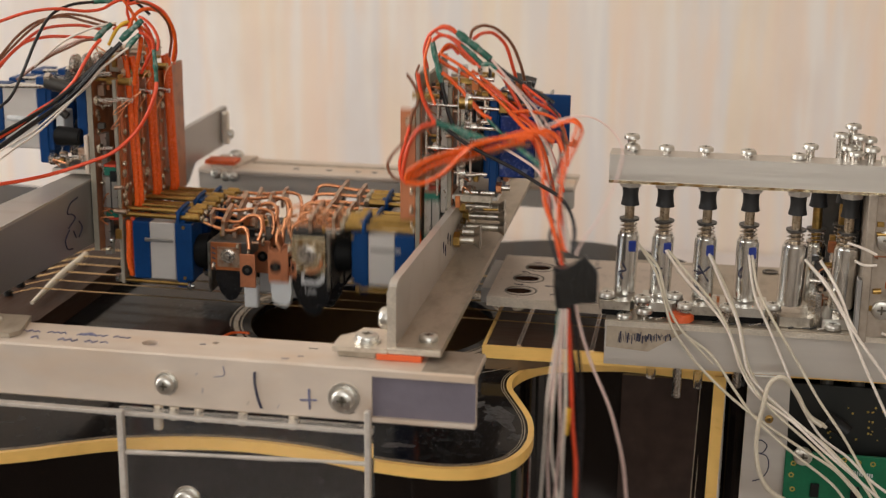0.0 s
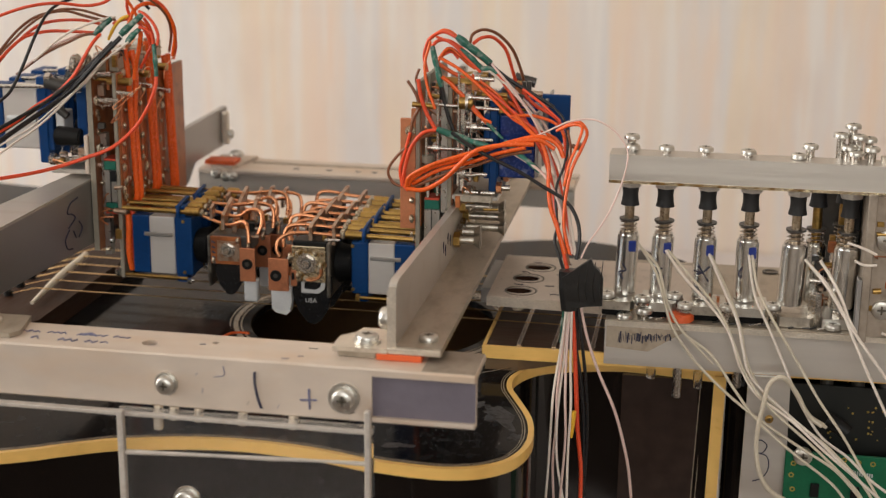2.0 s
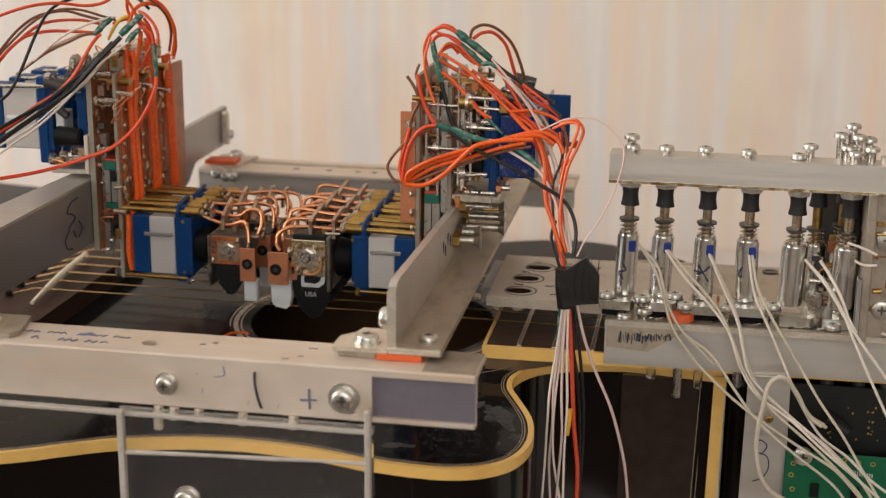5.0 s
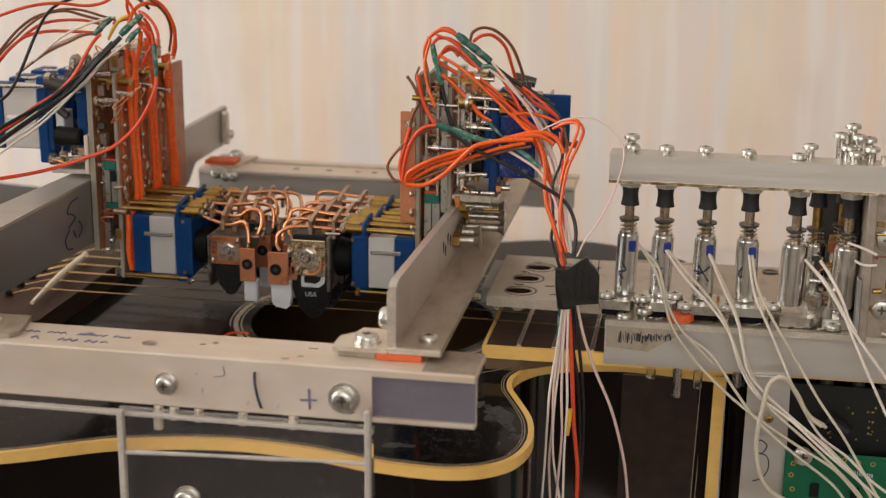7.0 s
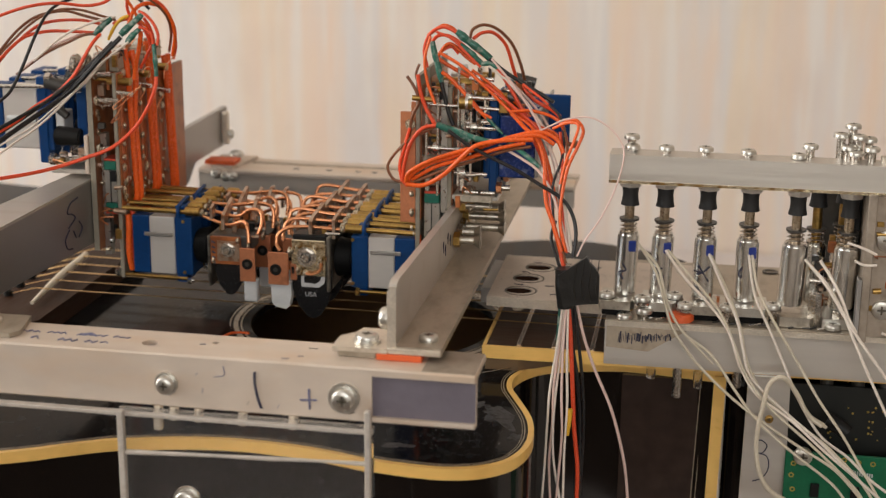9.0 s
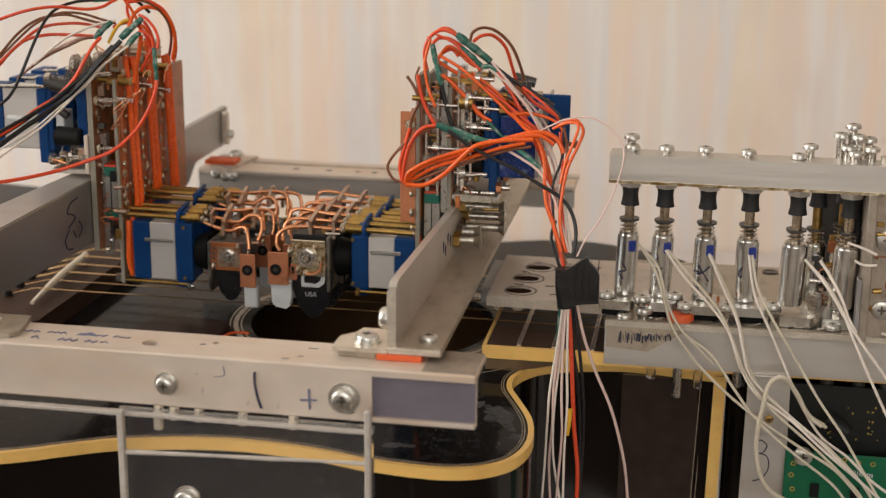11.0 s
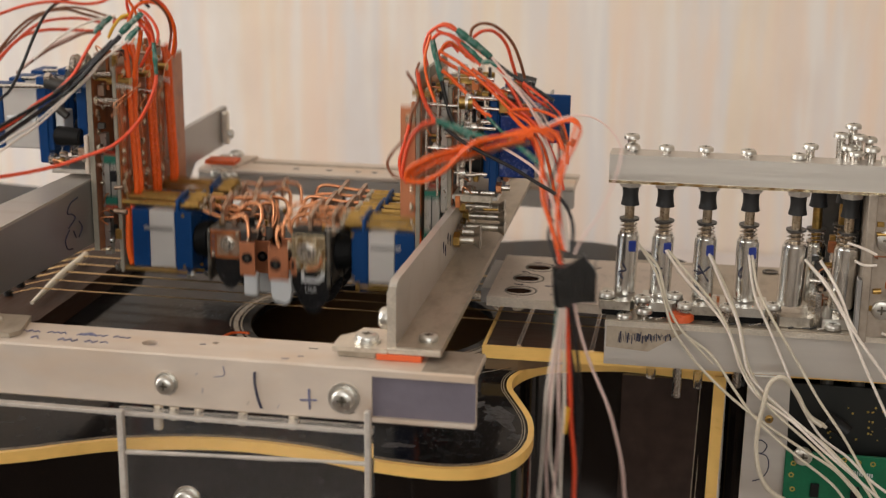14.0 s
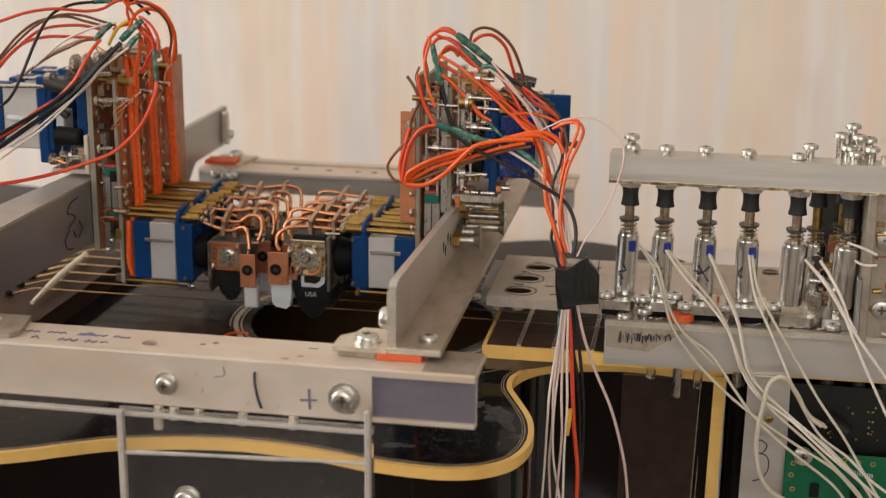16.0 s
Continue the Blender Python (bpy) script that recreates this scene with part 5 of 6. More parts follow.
    part("bed_plate", box(BM(), -121, -104.7, -30, 30, 63.4, 65.2, 0.3), ALU, t, "bright aluminium bed plate")
    part("side_plate", box(BM(), -106.6, -104.9, -31, -18, 64, 79, 0.3), ALU_WHITE, t)
    fittings(t, (-104, -31, 98), (-92, 16, 110), 46, 14)
    fittings(t, (-102.4, -30, 36), (-101, -20, 98), 14, 15)
    fittings(t, (-120, -31, 66), (-108, -28, 72), 6, 18)
    fittings(t, (-101.5, -31, 34), (-95.5, -29, 62), 10, 21)
    for y, z, l in ((-30.6, 93, 9), (-30.2, 74, 6), (-30.8, 103, 7)):
        part("cross_pin", rod(BM(), (-101, y, z), (-101 + l, y, z + 0.3), 0.9, n=10, bevel=0.15), STEEL, t)
        part("collar", rod(BM(), (-101, y, z), (-99.6, y, z), 2.0, n=16, bevel=0.3), SOLDER, t)
    part("clamp_disc", rod(BM(), (-109, -31, 106), (-107, -31, 106), 4.6, n=24, bevel=0.4), STEEL, t, "bright round clamp")
    part("clamp_disc", rod(BM(), (-104.5, -30.5, 107), (-103, -30.5, 107), 4.0, n=24, bevel=0.4), STEEL, t, "bright round clamp")


def right_tower():
    t = thing("guide_tower", "upright circuit boards and plates with lifting servos", "guide tower", "guide towers")
    part("base_board", box(BM(), 37.0, 38.6, -36, -8, 57, 104, 0.2), BOARD_EDGE, t, "grey-brown board on edge")
    part("base_face", box(BM(), 38.65, 38.9, -35, -9, 57, 103), BOARD_BROWN, t)
    for i in range(3):
        y = R_Y + ROW * i
        part("guide_rail", box(BM(), 34.5, 37.0, y + 2.5, y + 7.5, 57, 106, 0.2), RAIL_GREY, t, "steel guide rail")
        part("rod_upright", rod(BM(), (29.8, y + 2, 52), (29.8, y + 2, 80), 0.9, n=10), STEEL, t)
        part("collar", rod(BM(), (29.8, y + 2, 76), (29.8, y + 2, 79), 2.4, n=14, bevel=0.3), BOARD_EDGE, t)
        part("upright_plate", box(BM(), 41.8, 43.6, y + 1, y + 9, 66, 106, 0.3), STEEL, t)
        part("top_bar", box(BM(), 37, 48, y + 3, y + 6, 105 - 2 * i, 107.6 - 2 * i, 0.4), BRASS, t)
        part("brass_bush", rod(BM(), (41.5, y + 1, 99), (46.5, y + 1, 99), 2.5, n=18, bevel=0.4), BRASS, t)
        part("washer", rod(BM(), (44, y + 1, 99), (45, y + 1, 99), 3.4, n=22), STEEL, t)
        part("tie_rod", rod(BM(), (42, y + 1, 85.5), (54, y + 1, 85.6), 0.8, n=10), STEEL, t)
        part("tie_rod", rod(BM(), (28, y + 1, 98), (56, y + 1, 97), 0.7, n=10), STEEL, t)
        s = part("lifting_servo", box(BM(), 56.0, 69, y + 3, y + 15, 71.5, 94.5, 0.6), BLUE_TAPE, t, "servo wrapped in crinkled blue tape")
        part("gear_case", box(BM(), 50.2, 55.9, y + 2.6, y + 15.4, 70.8, 95.2, 0.8), BLUE, s, "blue gear case")
        part("fixing_tab", box(BM(), 52.4, 55.4, y + 2.2, y + 14, 66, 100, 0.4), BLUE, s)
        part("end_plate", box(BM(), 69.1, 70.4, y + 3, y + 15, 72, 96, 0.3), ALU_GREY, s)
        part("horn", rod(BM(), (50, y + 6, 76), (44, y + 6, 76), 5.2, 4.2, 18, 0.5), BLACK, s)
        part("horn_arm", box(BM(), 46, 47.2, y + 2, y + 4.2, 74, 98, 0.4), BLACK, s)
        nut(s, (55.5, y + 1.5, 68), (1, 0, 0), 2.2, 2.0, COPPER, stud=3)
        part("brass_block", box(BM(), 55.6, 59, y + 2, y + 8, 95.4, 101, 0.4), BRASS, s)
        part("crank", rod(BM(), (56, y + 5, 102), (64, y + 5, 100), 2.0, n=12), DARK_STEEL, s)
    part("blue_plate", box(BM(), 66.4, 78.3, 0, 2, 78, 96.8, 0.4), BLUE, t)
    part("bed_plate", box(BM(), 38.9, 56, -36, 26, 62.6, 64.4, 0.3), ALU, t, "bright aluminium bed plate")
    part("bed_front", box(BM(), 40, 54, -37.4, -36.1, 62.0, 65, 0.3), BOLT, t)
    for x in (44, 50):
        part("pin", rod(BM(), (x, -37.6, 66), (x + 5, -37.6, 66), 0.9, n=10), STEEL, t)
    for y, z in ((-30, 59), (-24, 57), (-16, 60)):
        part("cross_bolt", rod(BM(), (38.9, y, z), (52, y, z), 1.5, n=12), BOLT, t)
        part("brass_nut", rod(BM(), (41, y, z), (43.4, y, z), 2.8, n=6, bevel=0.2), BRASS, t)
    part("foot", box(BM(), 35.6, 37.6, -30, 30, 43.2, 57, 0.2), ALU_GREY, t)
    fittings(t, (27.8, -38, 68), (47, 4, 104), 46, 16)
    fittings(t, (39, -38, 56), (52, -30, 66), 12, 17)
    fittings(t, (28.5, -38.5, 64), (50, -18, 106), 60, 19)
    fittings(t, (50, -36, 95), (66, -20, 104), 14, 20)
    for x, y, z, l in ((42, -37, 101, 15), (30, -37.5, 82, 13), (44, -36.5, 90, 11), (40, -37, 73, 12), (45, -37, 108, 9)):
        part("cross_pin", rod(BM(), (x, y, z), (x + l, y, z - 0.3), 0.8, n=10), STEEL, t)
        part("collar", rod(BM(), (x + 2, y, z), (x + 4, y, z), 2.2, n=16, bevel=0.3), STEEL, t)
    for x, z0, z1 in ((29.0, 66, 104), (33.2, 64, 100), (40.8, 68, 112), (45.4, 70, 96)):
        part("bright_strip", box(BM(), x, x + 0.9, -37.8, -36.6, z0, z1, 0.15), STEEL, t)


# ---------------------------------------------------------------- wiring
def lead(parent, material, r, *pts):
    label = ""
    return part("lead", tube(BM(), pts, r, 8, True, 7), material, parent, label)


def sleeve(parent, material, r, *pts):
    rng = random.Random(len(parent.children))
    rr = [r * rng.uniform(0.55, 0.80) for _ in range(7)]
    rr[0] *= 0.8
    rr[-1] *= 0.75
    return part("sleeve", tube(BM(), pts, rr, 10, True, 7), material, parent, "shrink sleeve over a joint")


def left_wires():
    t = thing("wire_harness", "red, brown, black and white leads arching from the tower", "wires", "wire harnesses")
    lead(t, W_RED, 0.62, (-129.9, -60, 122.7), (-125.9, -54.5, 125), (-117.3, -49, 128), (-108.7, -43.5, 128.9), (-100.1, -38, 127.7), (-94.8, -34.5, 128.3), (-91.7, -31, 130.3), (-88.1, -27.5, 132), (-85.4, -24, 133.4))
    lead(t, W_BLACK, 0.6, (-126.2, -70, 90.9), (-122.9, -65, 95.3), (-120.7, -60, 98.7), (-118.2, -55, 106.4), (-115.4, -50, 116.2), (-113.2, -44, 123.8), (-111.3, -38, 127.4), (-107.1, -32, 129.4), (-101.7, -26, 129.8))
    lead(t, W_BLACK, 0.6, (-93.8, -26, 130.2), (-88.9, -24, 130.8), (-85.3, -22, 129), (-81.7, -20, 125))
    lead(t, W_BROWN, 0.55, (-136.5, -50, 103.9), (-132, -44.3, 110.6), (-127.5, -38.6, 117.4), (-123.1, -32.9, 121.8), (-117.9, -28.9, 123.6), (-112.1, -26.6, 124), (-106.3, -24.3, 122.2), (-98.3, -22, 120))
    lead(t, W_RED, 0.6, (-135.7, -52, 101), (-131.8, -45.3, 106.9), (-130.2, -38.7, 111), (-123.7, -32, 117.8), (-118.3, -28.7, 120.1), (-108.3, -25.3, 120.7), (-100.6, -22, 119))
    lead(t, W_BROWN, 0.5, (-135.1, -48, 105.1), (-128.7, -41.3, 113.5), (-122.3, -34.7, 120.7), (-116, -28, 124.4), (-108, -25.3, 124.6), (-100.2, -22.7, 122.2), (-95.6, -20, 120.3))
    lead(t, W_RED, 0.65, (-133.3, -54, 103.5), (-131.4, -46, 107.7), (-125.7, -38, 114.7), (-119.2, -32, 116.7), (-111.9, -28, 116.6), (-102.2, -24, 115.8))
    lead(t, W_BROWN, 0.5, (-128, -40, 101.2), (-117.2, -37.5, 109.1), (-109, -35, 113.3), (-103.1, -32.5, 116), (-98.5, -30, 116.2))
    lead(t, W_WHITE, 0.45, (-120.8, -40, 106.6), (-110.2, -37, 115.7), (-102.3, -34, 119.8), (-96.7, -31, 121.7), (-92.2, -28, 122.6))
    lead(t, W_PINK, 0.45, (-125.5, -40, 103.4), (-115.5, -36, 111.1), (-107.9, -32, 115.1), (-105.1, -28, 115.8))
    sleeve(t, W_YELLOW, 1.0, (-94.8, -30, 114.2), (-92.2, -29.7, 119), (-89.5, -29.3, 122), (-86.6, -29, 123.3))
    sleeve(t, SLEEVE, 1.7, (-99.3, -32, 116), (-96.6, -30.5, 119.4), (-93.4, -29, 122.3))
    sleeve(t, SLEEVE, 2.0, (-88.7, -33, 116.5), (-85.1, -31, 120.2), (-81.2, -29, 123.9))
    sleeve(t, SLEEVE, 1.6, (-86.4, -33, 113.6), (-84, -32, 116.6), (-81.5, -31, 119))
    sleeve(t, SLEEVE, 1.4, (-102.6, -25, 129.6), (-98.3, -25, 130.2), (-93.5, -25, 129.9))
    lead(t, W_RED, 0.68, (-123.9, -78, 82.8), (-121.5, -69.5, 85.2), (-118.8, -61, 87.5), (-115.9, -52.5, 91.3), (-110.6, -44, 95.4), (-104.8, -41, 101.6), (-101.2, -38, 108.7), (-98.8, -35, 113.7), (-97, -32, 116.5))
    lead(t, W_BLACK, 0.95, (-123.1, -80, 80), (-122.2, -68.7, 81.5), (-116.2, -57.3, 86.9), (-109.9, -46, 92.6), (-102.4, -41.7, 99.6), (-94.7, -37.3, 108.8), (-88.5, -33, 115.7))
    lead(t, W_BLACK, 0.8, (-125, -76, 82.4), (-124.7, -63.2, 83.4), (-117, -50.4, 89.8), (-106.9, -41.8, 98.4), (-97, -37.4, 107.7), (-91.8, -33, 113.7))
    lead(t, W_BLACK, 0.7, (-123.6, -74, 84.9), (-116, -62, 89.9), (-110.2, -50, 94.3), (-104.5, -41.8, 100.2), (-98.3, -37.4, 105.5), (-93, -33, 111.1))
    lead(t, W_WHITE, 0.42, (-134, -60, 70.6), (-129.3, -55.5, 73.8), (-124.4, -51, 77.8), (-119.4, -46.5, 81.5), (-112, -42, 88.5), (-103.3, -40, 97.2), (-96.9, -38, 104.6), (-90.8, -36, 109.8), (-85.1, -34, 114.2))
    lead(t, W_WHITE, 0.36, (-139, -50, 71.5), (-133.3, -47.1, 74.9), (-127.6, -44.3, 78.5), (-121.8, -41.4, 82.1), (-110.8, -39.1, 91.3), (-102.1, -37.4, 98.3), (-94.4, -35.7, 106.9), (-89.3, -34, 111.1))
    lead(t, W_RED, 0.72, (-121.9, -84, 70.2), (-121.2, -72.7, 68.5), (-115.6, -61.3, 68), (-109.6, -50, 68.3), (-100.2, -45.3, 71.3), (-90.7, -40.7, 75.1), (-83.2, -36, 82.2), (-78.1, -35.3, 89.9), (-75.1, -34.7, 97.4), (-74.7, -34, 101.6))
    sleeve(t, SLEEVE, 1.35, (-74.7, -34, 101.6), (-75.1, -33.5, 107.3), (-75.7, -33, 113.6))
    lead(t, W_RED, 0.55, (-76.1, -32, 113), (-76.8, -32, 116.8), (-78.9, -32, 118.8), (-81.6, -32, 119.6))
    lead(t, W_RED, 0.6, (-74.7, -32, 113), (-74.5, -31, 116.7), (-76.5, -30, 120.8), (-79.9, -29, 123.9), (-82.9, -28, 125))
    lead(t, W_ORANGE, 0.75, (-86.4, -30, 120.5), (-85.2, -26.7, 125.2), (-81.9, -23.3, 127.5), (-77.1, -20, 126), (-74.7, -16.7, 121.4), (-74.4, -13.3, 114.9), (-76.9, -10, 106))
    lead(t, W_RED, 0.7, (-86.6, -30, 129.8), (-81.7, -25.2, 130.2), (-76.9, -20.4, 126.9), (-74.9, -15.6, 120.6), (-75.2, -10.8, 111.3), (-78, -6, 104.5))
    lead(t, W_BROWN, 0.55, (-83.9, -28, 130.9), (-79.3, -23, 128.4), (-75.8, -18, 122.4), (-76.1, -13, 115.3), (-79, -8, 107.4))
    lead(t, W_RED, 0.6, (-85.7, -30, 133.1), (-87.5, -28, 127), (-87.4, -26, 122.1), (-89.3, -24, 117.9))
    lead(t, W_ORANGE, 0.6, (-88, -30, 131.4), (-85.7, -28.5, 127.1), (-83.4, -27, 121.9), (-80.6, -25.5, 118.4), (-79.6, -24, 113.1))
    lead(t, W_RED, 0.65, (-80.2, -30, 122.8), (-78.7, -28, 118.8), (-78.4, -26, 113.4), (-81.6, -24, 108.5), (-85.4, -22, 102.6))
    lead(t, W_ORANGE, 0.9, (-82, -29, 117.5), (-83.1, -28.3, 112.3), (-84.9, -27.7, 105.6), (-86.4, -27, 99))
    lead(t, W_RED, 0.6, (-93.5, -28, 120), (-88.8, -27, 121.7), (-84.3, -26, 120.5), (-80.9, -25, 115.3), (-80.2, -24, 109.6))
    lead(t, COPPER, 0.2, (-81.3, -33, 98), (-85.5, -33.2, 93.5), (-91.8, -33.4, 88.5), (-92.1, -33.6, 89.8), (-84.5, -33.8, 95.4), (-81, -34, 97.3))
    lead(t, COPPER, 0.2, (-80.4, -33, 102.3), (-80, -32.2, 103.9), (-78.9, -31.5, 104.7), (-77.9, -30.7, 103.8), (-80.6, -30, 99.7))
    lead(t, COPPER, 0.2, (-73.4, -30, 100), (-74.8, -24, 103.3), (-75.4, -18, 105), (-74.8, -12, 106.4))
    return t


def upper_wires():
    t = thing("wire_harness", "orange and red leads with green sleeves arching over boards", "wires", "wire harnesses")
    lead(t, W_RED, 0.65, (28.9, -34, 109.1), (27.8, -34, 115.2), (29.7, -34, 121), (34.2, -34, 123.8), (38.3, -34, 122.7), (41.7, -34, 120.2))
    lead(t, W_RED, 0.65, (29.8, -30, 118), (32.3, -30, 120.2), (35.6, -30, 120.3), (38.5, -30, 119.1), (41.9, -30, 116.8))
    lead(t, W_ORANGE, 0.65, (28.7, -32, 120.3), (31.8, -32, 122.8), (34.7, -32, 124.2), (37.6, -32, 123.4), (40.1, -32, 121.1))
    lead(t, W_BROWN, 0.6, (43.6, -28, 119.5), (44.1, -25, 122.2), (47.4, -22, 123.6), (52.2, -19, 121.9), (57.2, -16, 116.5), (60.1, -13, 109.2), (61.8, -10, 102))
    lead(t, W_RED, 0.65, (44.8, -28, 119.3), (47.4, -24.8, 121), (51.3, -21.6, 120.7), (55.4, -18.4, 116.1), (57.7, -15.2, 108), (59.1, -12, 101.8))
    lead(t, W_ORANGE, 0.65, (32.3, -32, 112.6), (35.1, -32, 116.8), (37.6, -32, 117.5), (40.8, -32, 115), (43.5, -32, 112.6), (46.4, -32, 110.7))
    lead(t, W_RED, 0.6, (32.1, -31, 113.3), (34.6, -31, 115.4), (37.5, -31, 116.4), (40, -31, 114))
    lead(t, W_ORANGE, 0.75, (32.8, -34, 112.5), (38.1, -34, 109.4), (48.5, -34, 104.3), (58.9, -34, 99.5), (64.8, -34, 94.6), (68.4, -34, 90.6))
    sleeve(t, SLEEVE, 2.1, (39.6, -34, 122.5), (44, -33.3, 118.9), (48.1, -32.7, 115.9), (51.8, -32, 112.7))
    sleeve(t, SLEEVE, 1.7, (41, -35, 117.8), (44.3, -34.3, 115.4), (46.7, -33.7, 113), (48.7, -33, 110.9))
    sleeve(t, SLEEVE, 1.6, (31.1, -36, 118.9), (32.2, -36, 113.6), (33.5, -36, 109.1), (34.7, -36, 103.8))
    lead(t, W_BLACK, 0.75, (34.7, -37, 104.4), (35.8, -37, 99.5), (37.5, -37, 93.4), (39.3, -37, 88.8))
    lead(t, W_ORANGE, 0.75, (34.9, -37, 108.1), (38.7, -37.3, 105.4), (45, -37.5, 99.1), (49.7, -37.7, 94), (51.8, -38, 92.1))
    sleeve(t, SLEEVE, 1.0, (51, -38, 93.3), (54, -38.5, 90.2), (57.8, -39, 86.7))
    lead(t, W_WHITE, 0.6, (51.7, -34, 110.5), (59, -35.3, 104.9), (66.5, -36.7, 97.2), (73, -38, 88.5))
    lead(t, W_BLACK, 0.75, (51.5, -33, 112.8), (58.7, -34, 107.7), (67.2, -35, 103.1), (75.6, -36, 98.5))
    lead(t, W_RED, 0.75, (54.6, -34, 109.6), (59, -35.3, 103.9), (64.5, -36.7, 95.1), (69.6, -38, 87.3))
    sleeve(t, SLEEVE, 1.2, (48.8, -34, 111), (52.1, -34, 111.2), (55.4, -34, 109.2))
    lead(t, W_RED, 0.7, (61.4, -30, 104.7), (67.9, -31.3, 98.4), (76.4, -32.7, 93.8), (79.4, -34, 88))
    lead(t, W_PINK, 0.5, (56.4, -32, 107.3), (65, -33.3, 99.7), (71.5, -34.7, 92.9), (75.9, -36, 86.1))
    lead(t, W_BROWN, 0.5, (25.2, -30, 109.6), (24, -30, 105.8), (25, -30, 102.1), (26.7, -30, 99.2))
    lead(t, W_ORANGE, 0.62, (34.8, -39, 115.1), (43.1, -39.4, 110.4), (53.5, -39.8, 101.7), (60.9, -40.1, 94.9), (68.2, -40.5, 90.2), (72.9, -40.9, 82.2), (75.9, -41.2, 72.1), (78.3, -41.6, 61.8))
    lead(t, W_ORANGE, 0.62, (46, -38, 109.3), (55.4, -38.5, 102.6), (61.7, -39, 95.8), (70.1, -39.5, 90.5), (76.7, -40, 88.0), (79.9, -40.5, 84.1))
    lead(t, W_RED, 0.55, (51.5, -40, 104.7), (62.9, -40.6, 96.1), (71.3, -41.2, 88.8), (76.7, -41.8, 79.5), (80.8, -42.4, 67.4))
    lead(t, W_ORANGE, 0.6, (61, -41, 95.5), (69.1, -41.6, 96.0), (77.4, -42.2, 93.4), (81, -42.8, 87.1), (81.8, -43.4, 77.0))
    lead(t, W_RED, 0.5, (64.2, -36, 104.6), (71.6, -37, 99.5), (78.3, -38, 93.9))
    lead(t, W_ORANGE, 0.55, (31.2, -40, 121.2), (29.3, -40.8, 113.2), (30.4, -41.5, 105.2), (33.5, -42.2, 97.2))
    lead(t, W_RED, 0.5, (32.9, -38, 122.6), (38.8, -38.8, 120.3), (44.1, -39.5, 115.5), (49.4, -40.2, 110.8))
    lead(t, W_ORANGE, 0.55, (38.6, -37, 104.8), (44, -37.8, 100.0), (48.3, -38.5, 95.1), (53.6, -39.2, 92.4))
    lead(t, W_PINK, 0.45, (53.6, -42, 114.2), (63, -42.6, 103.6), (70.4, -43.2, 92.8), (76.6, -43.8, 78.9), (79.8, -44.4, 66.8))
    lead(t, W_RED, 0.5, (38.5, -30, 121.6), (45.6, -30, 115.7), (51.9, -30, 111.4))
    return t


def loops_wires():
    t = thing("wire_harness", "looped orange servo leads tied beside a copper strip", "wires", "wire harnesses")
    lead(t, W_RED, 0.75, (26.8, -40, 107.4), (27.8, -40, 101.3), (29.9, -40, 95.2), (33.5, -40, 89))
    lead(t, W_BROWN, 0.6, (22.6, -39, 106.5), (24.5, -39, 103.9), (26.2, -39, 100.7), (27, -39, 97), (24.6, -39, 91.7), (23.5, -39, 84.3))
    lead(t, W_RED, 0.7, (34.1, -41, 89.4), (28.7, -41, 87.9), (24.4, -41, 82.3), (22.1, -41, 74.2), (21.7, -41, 68.8), (23.4, -41, 66.2))
    lead(t, W_RED, 0.6, (21.1, -40, 67.5), (20.2, -40, 73.8), (21.9, -40, 80.3), (23.9, -40, 87.7))
    lead(t, W_BROWN, 0.55, (33.5, -40, 88.7), (24.4, -40, 83.7), (18.1, -40, 77.6), (15.7, -40, 72.8), (17.7, -40, 68.6), (21.1, -40, 67.3))
    lead(t, W_ORANGE, 0.85, (23.8, -43, 67.7), (25.2, -43.7, 71.1), (32, -44.5, 75.8), (42.4, -45.3, 79.6), (52.8, -46, 83.8), (63, -47, 87.7), (72.1, -48, 89.9), (78.3, -49, 87.8), (81.1, -50, 83.1))
    lead(t, W_ORANGE, 0.8, (23.3, -44, 68.5), (25, -44.9, 72.6), (33.2, -45.7, 77.4), (43.7, -46.6, 81.4), (54, -47.4, 84.9), (64.1, -48.3, 87.6), (72.2, -49.1, 88.8), (77.8, -50, 86.1))
    lead(t, W_ORANGE, 0.85, (23.6, -44, 67.7), (30.1, -45.1, 67.9), (37.5, -46.3, 72.3), (43.8, -47.4, 78.7), (49, -48.3, 83.6), (55.2, -48.9, 85.7), (62.3, -49.4, 86.9), (70.4, -50, 87.4))
    lead(t, W_ORANGE, 0.75, (25.5, -43, 69.3), (35.1, -44.5, 75.1), (46.7, -46, 78.9), (57.1, -48, 83.1), (67.4, -50, 86.1))
    lead(t, W_BROWN, 0.6, (26.5, -43, 68.5), (38.2, -44.5, 74), (50.8, -46, 78.7), (61.2, -48, 82.9), (69.5, -50, 84.9))
    sleeve(t, SLEEVE, 2.0, (34.1, -41, 89.6), (38.8, -41.7, 88.1), (43.1, -42.3, 86.7), (46.9, -43, 84.5))
    sleeve(t, SLEEVE, 1.6, (39.7, -42, 88.6), (44.3, -42.3, 86.8), (49.1, -42.7, 85.4), (54.8, -43, 84.1))
    sleeve(t, SLEEVE, 1.6, (59.4, -46, 87.4), (63.5, -47.3, 84.1), (67.8, -48.7, 81.3), (72.9, -50, 77.6))
    return t


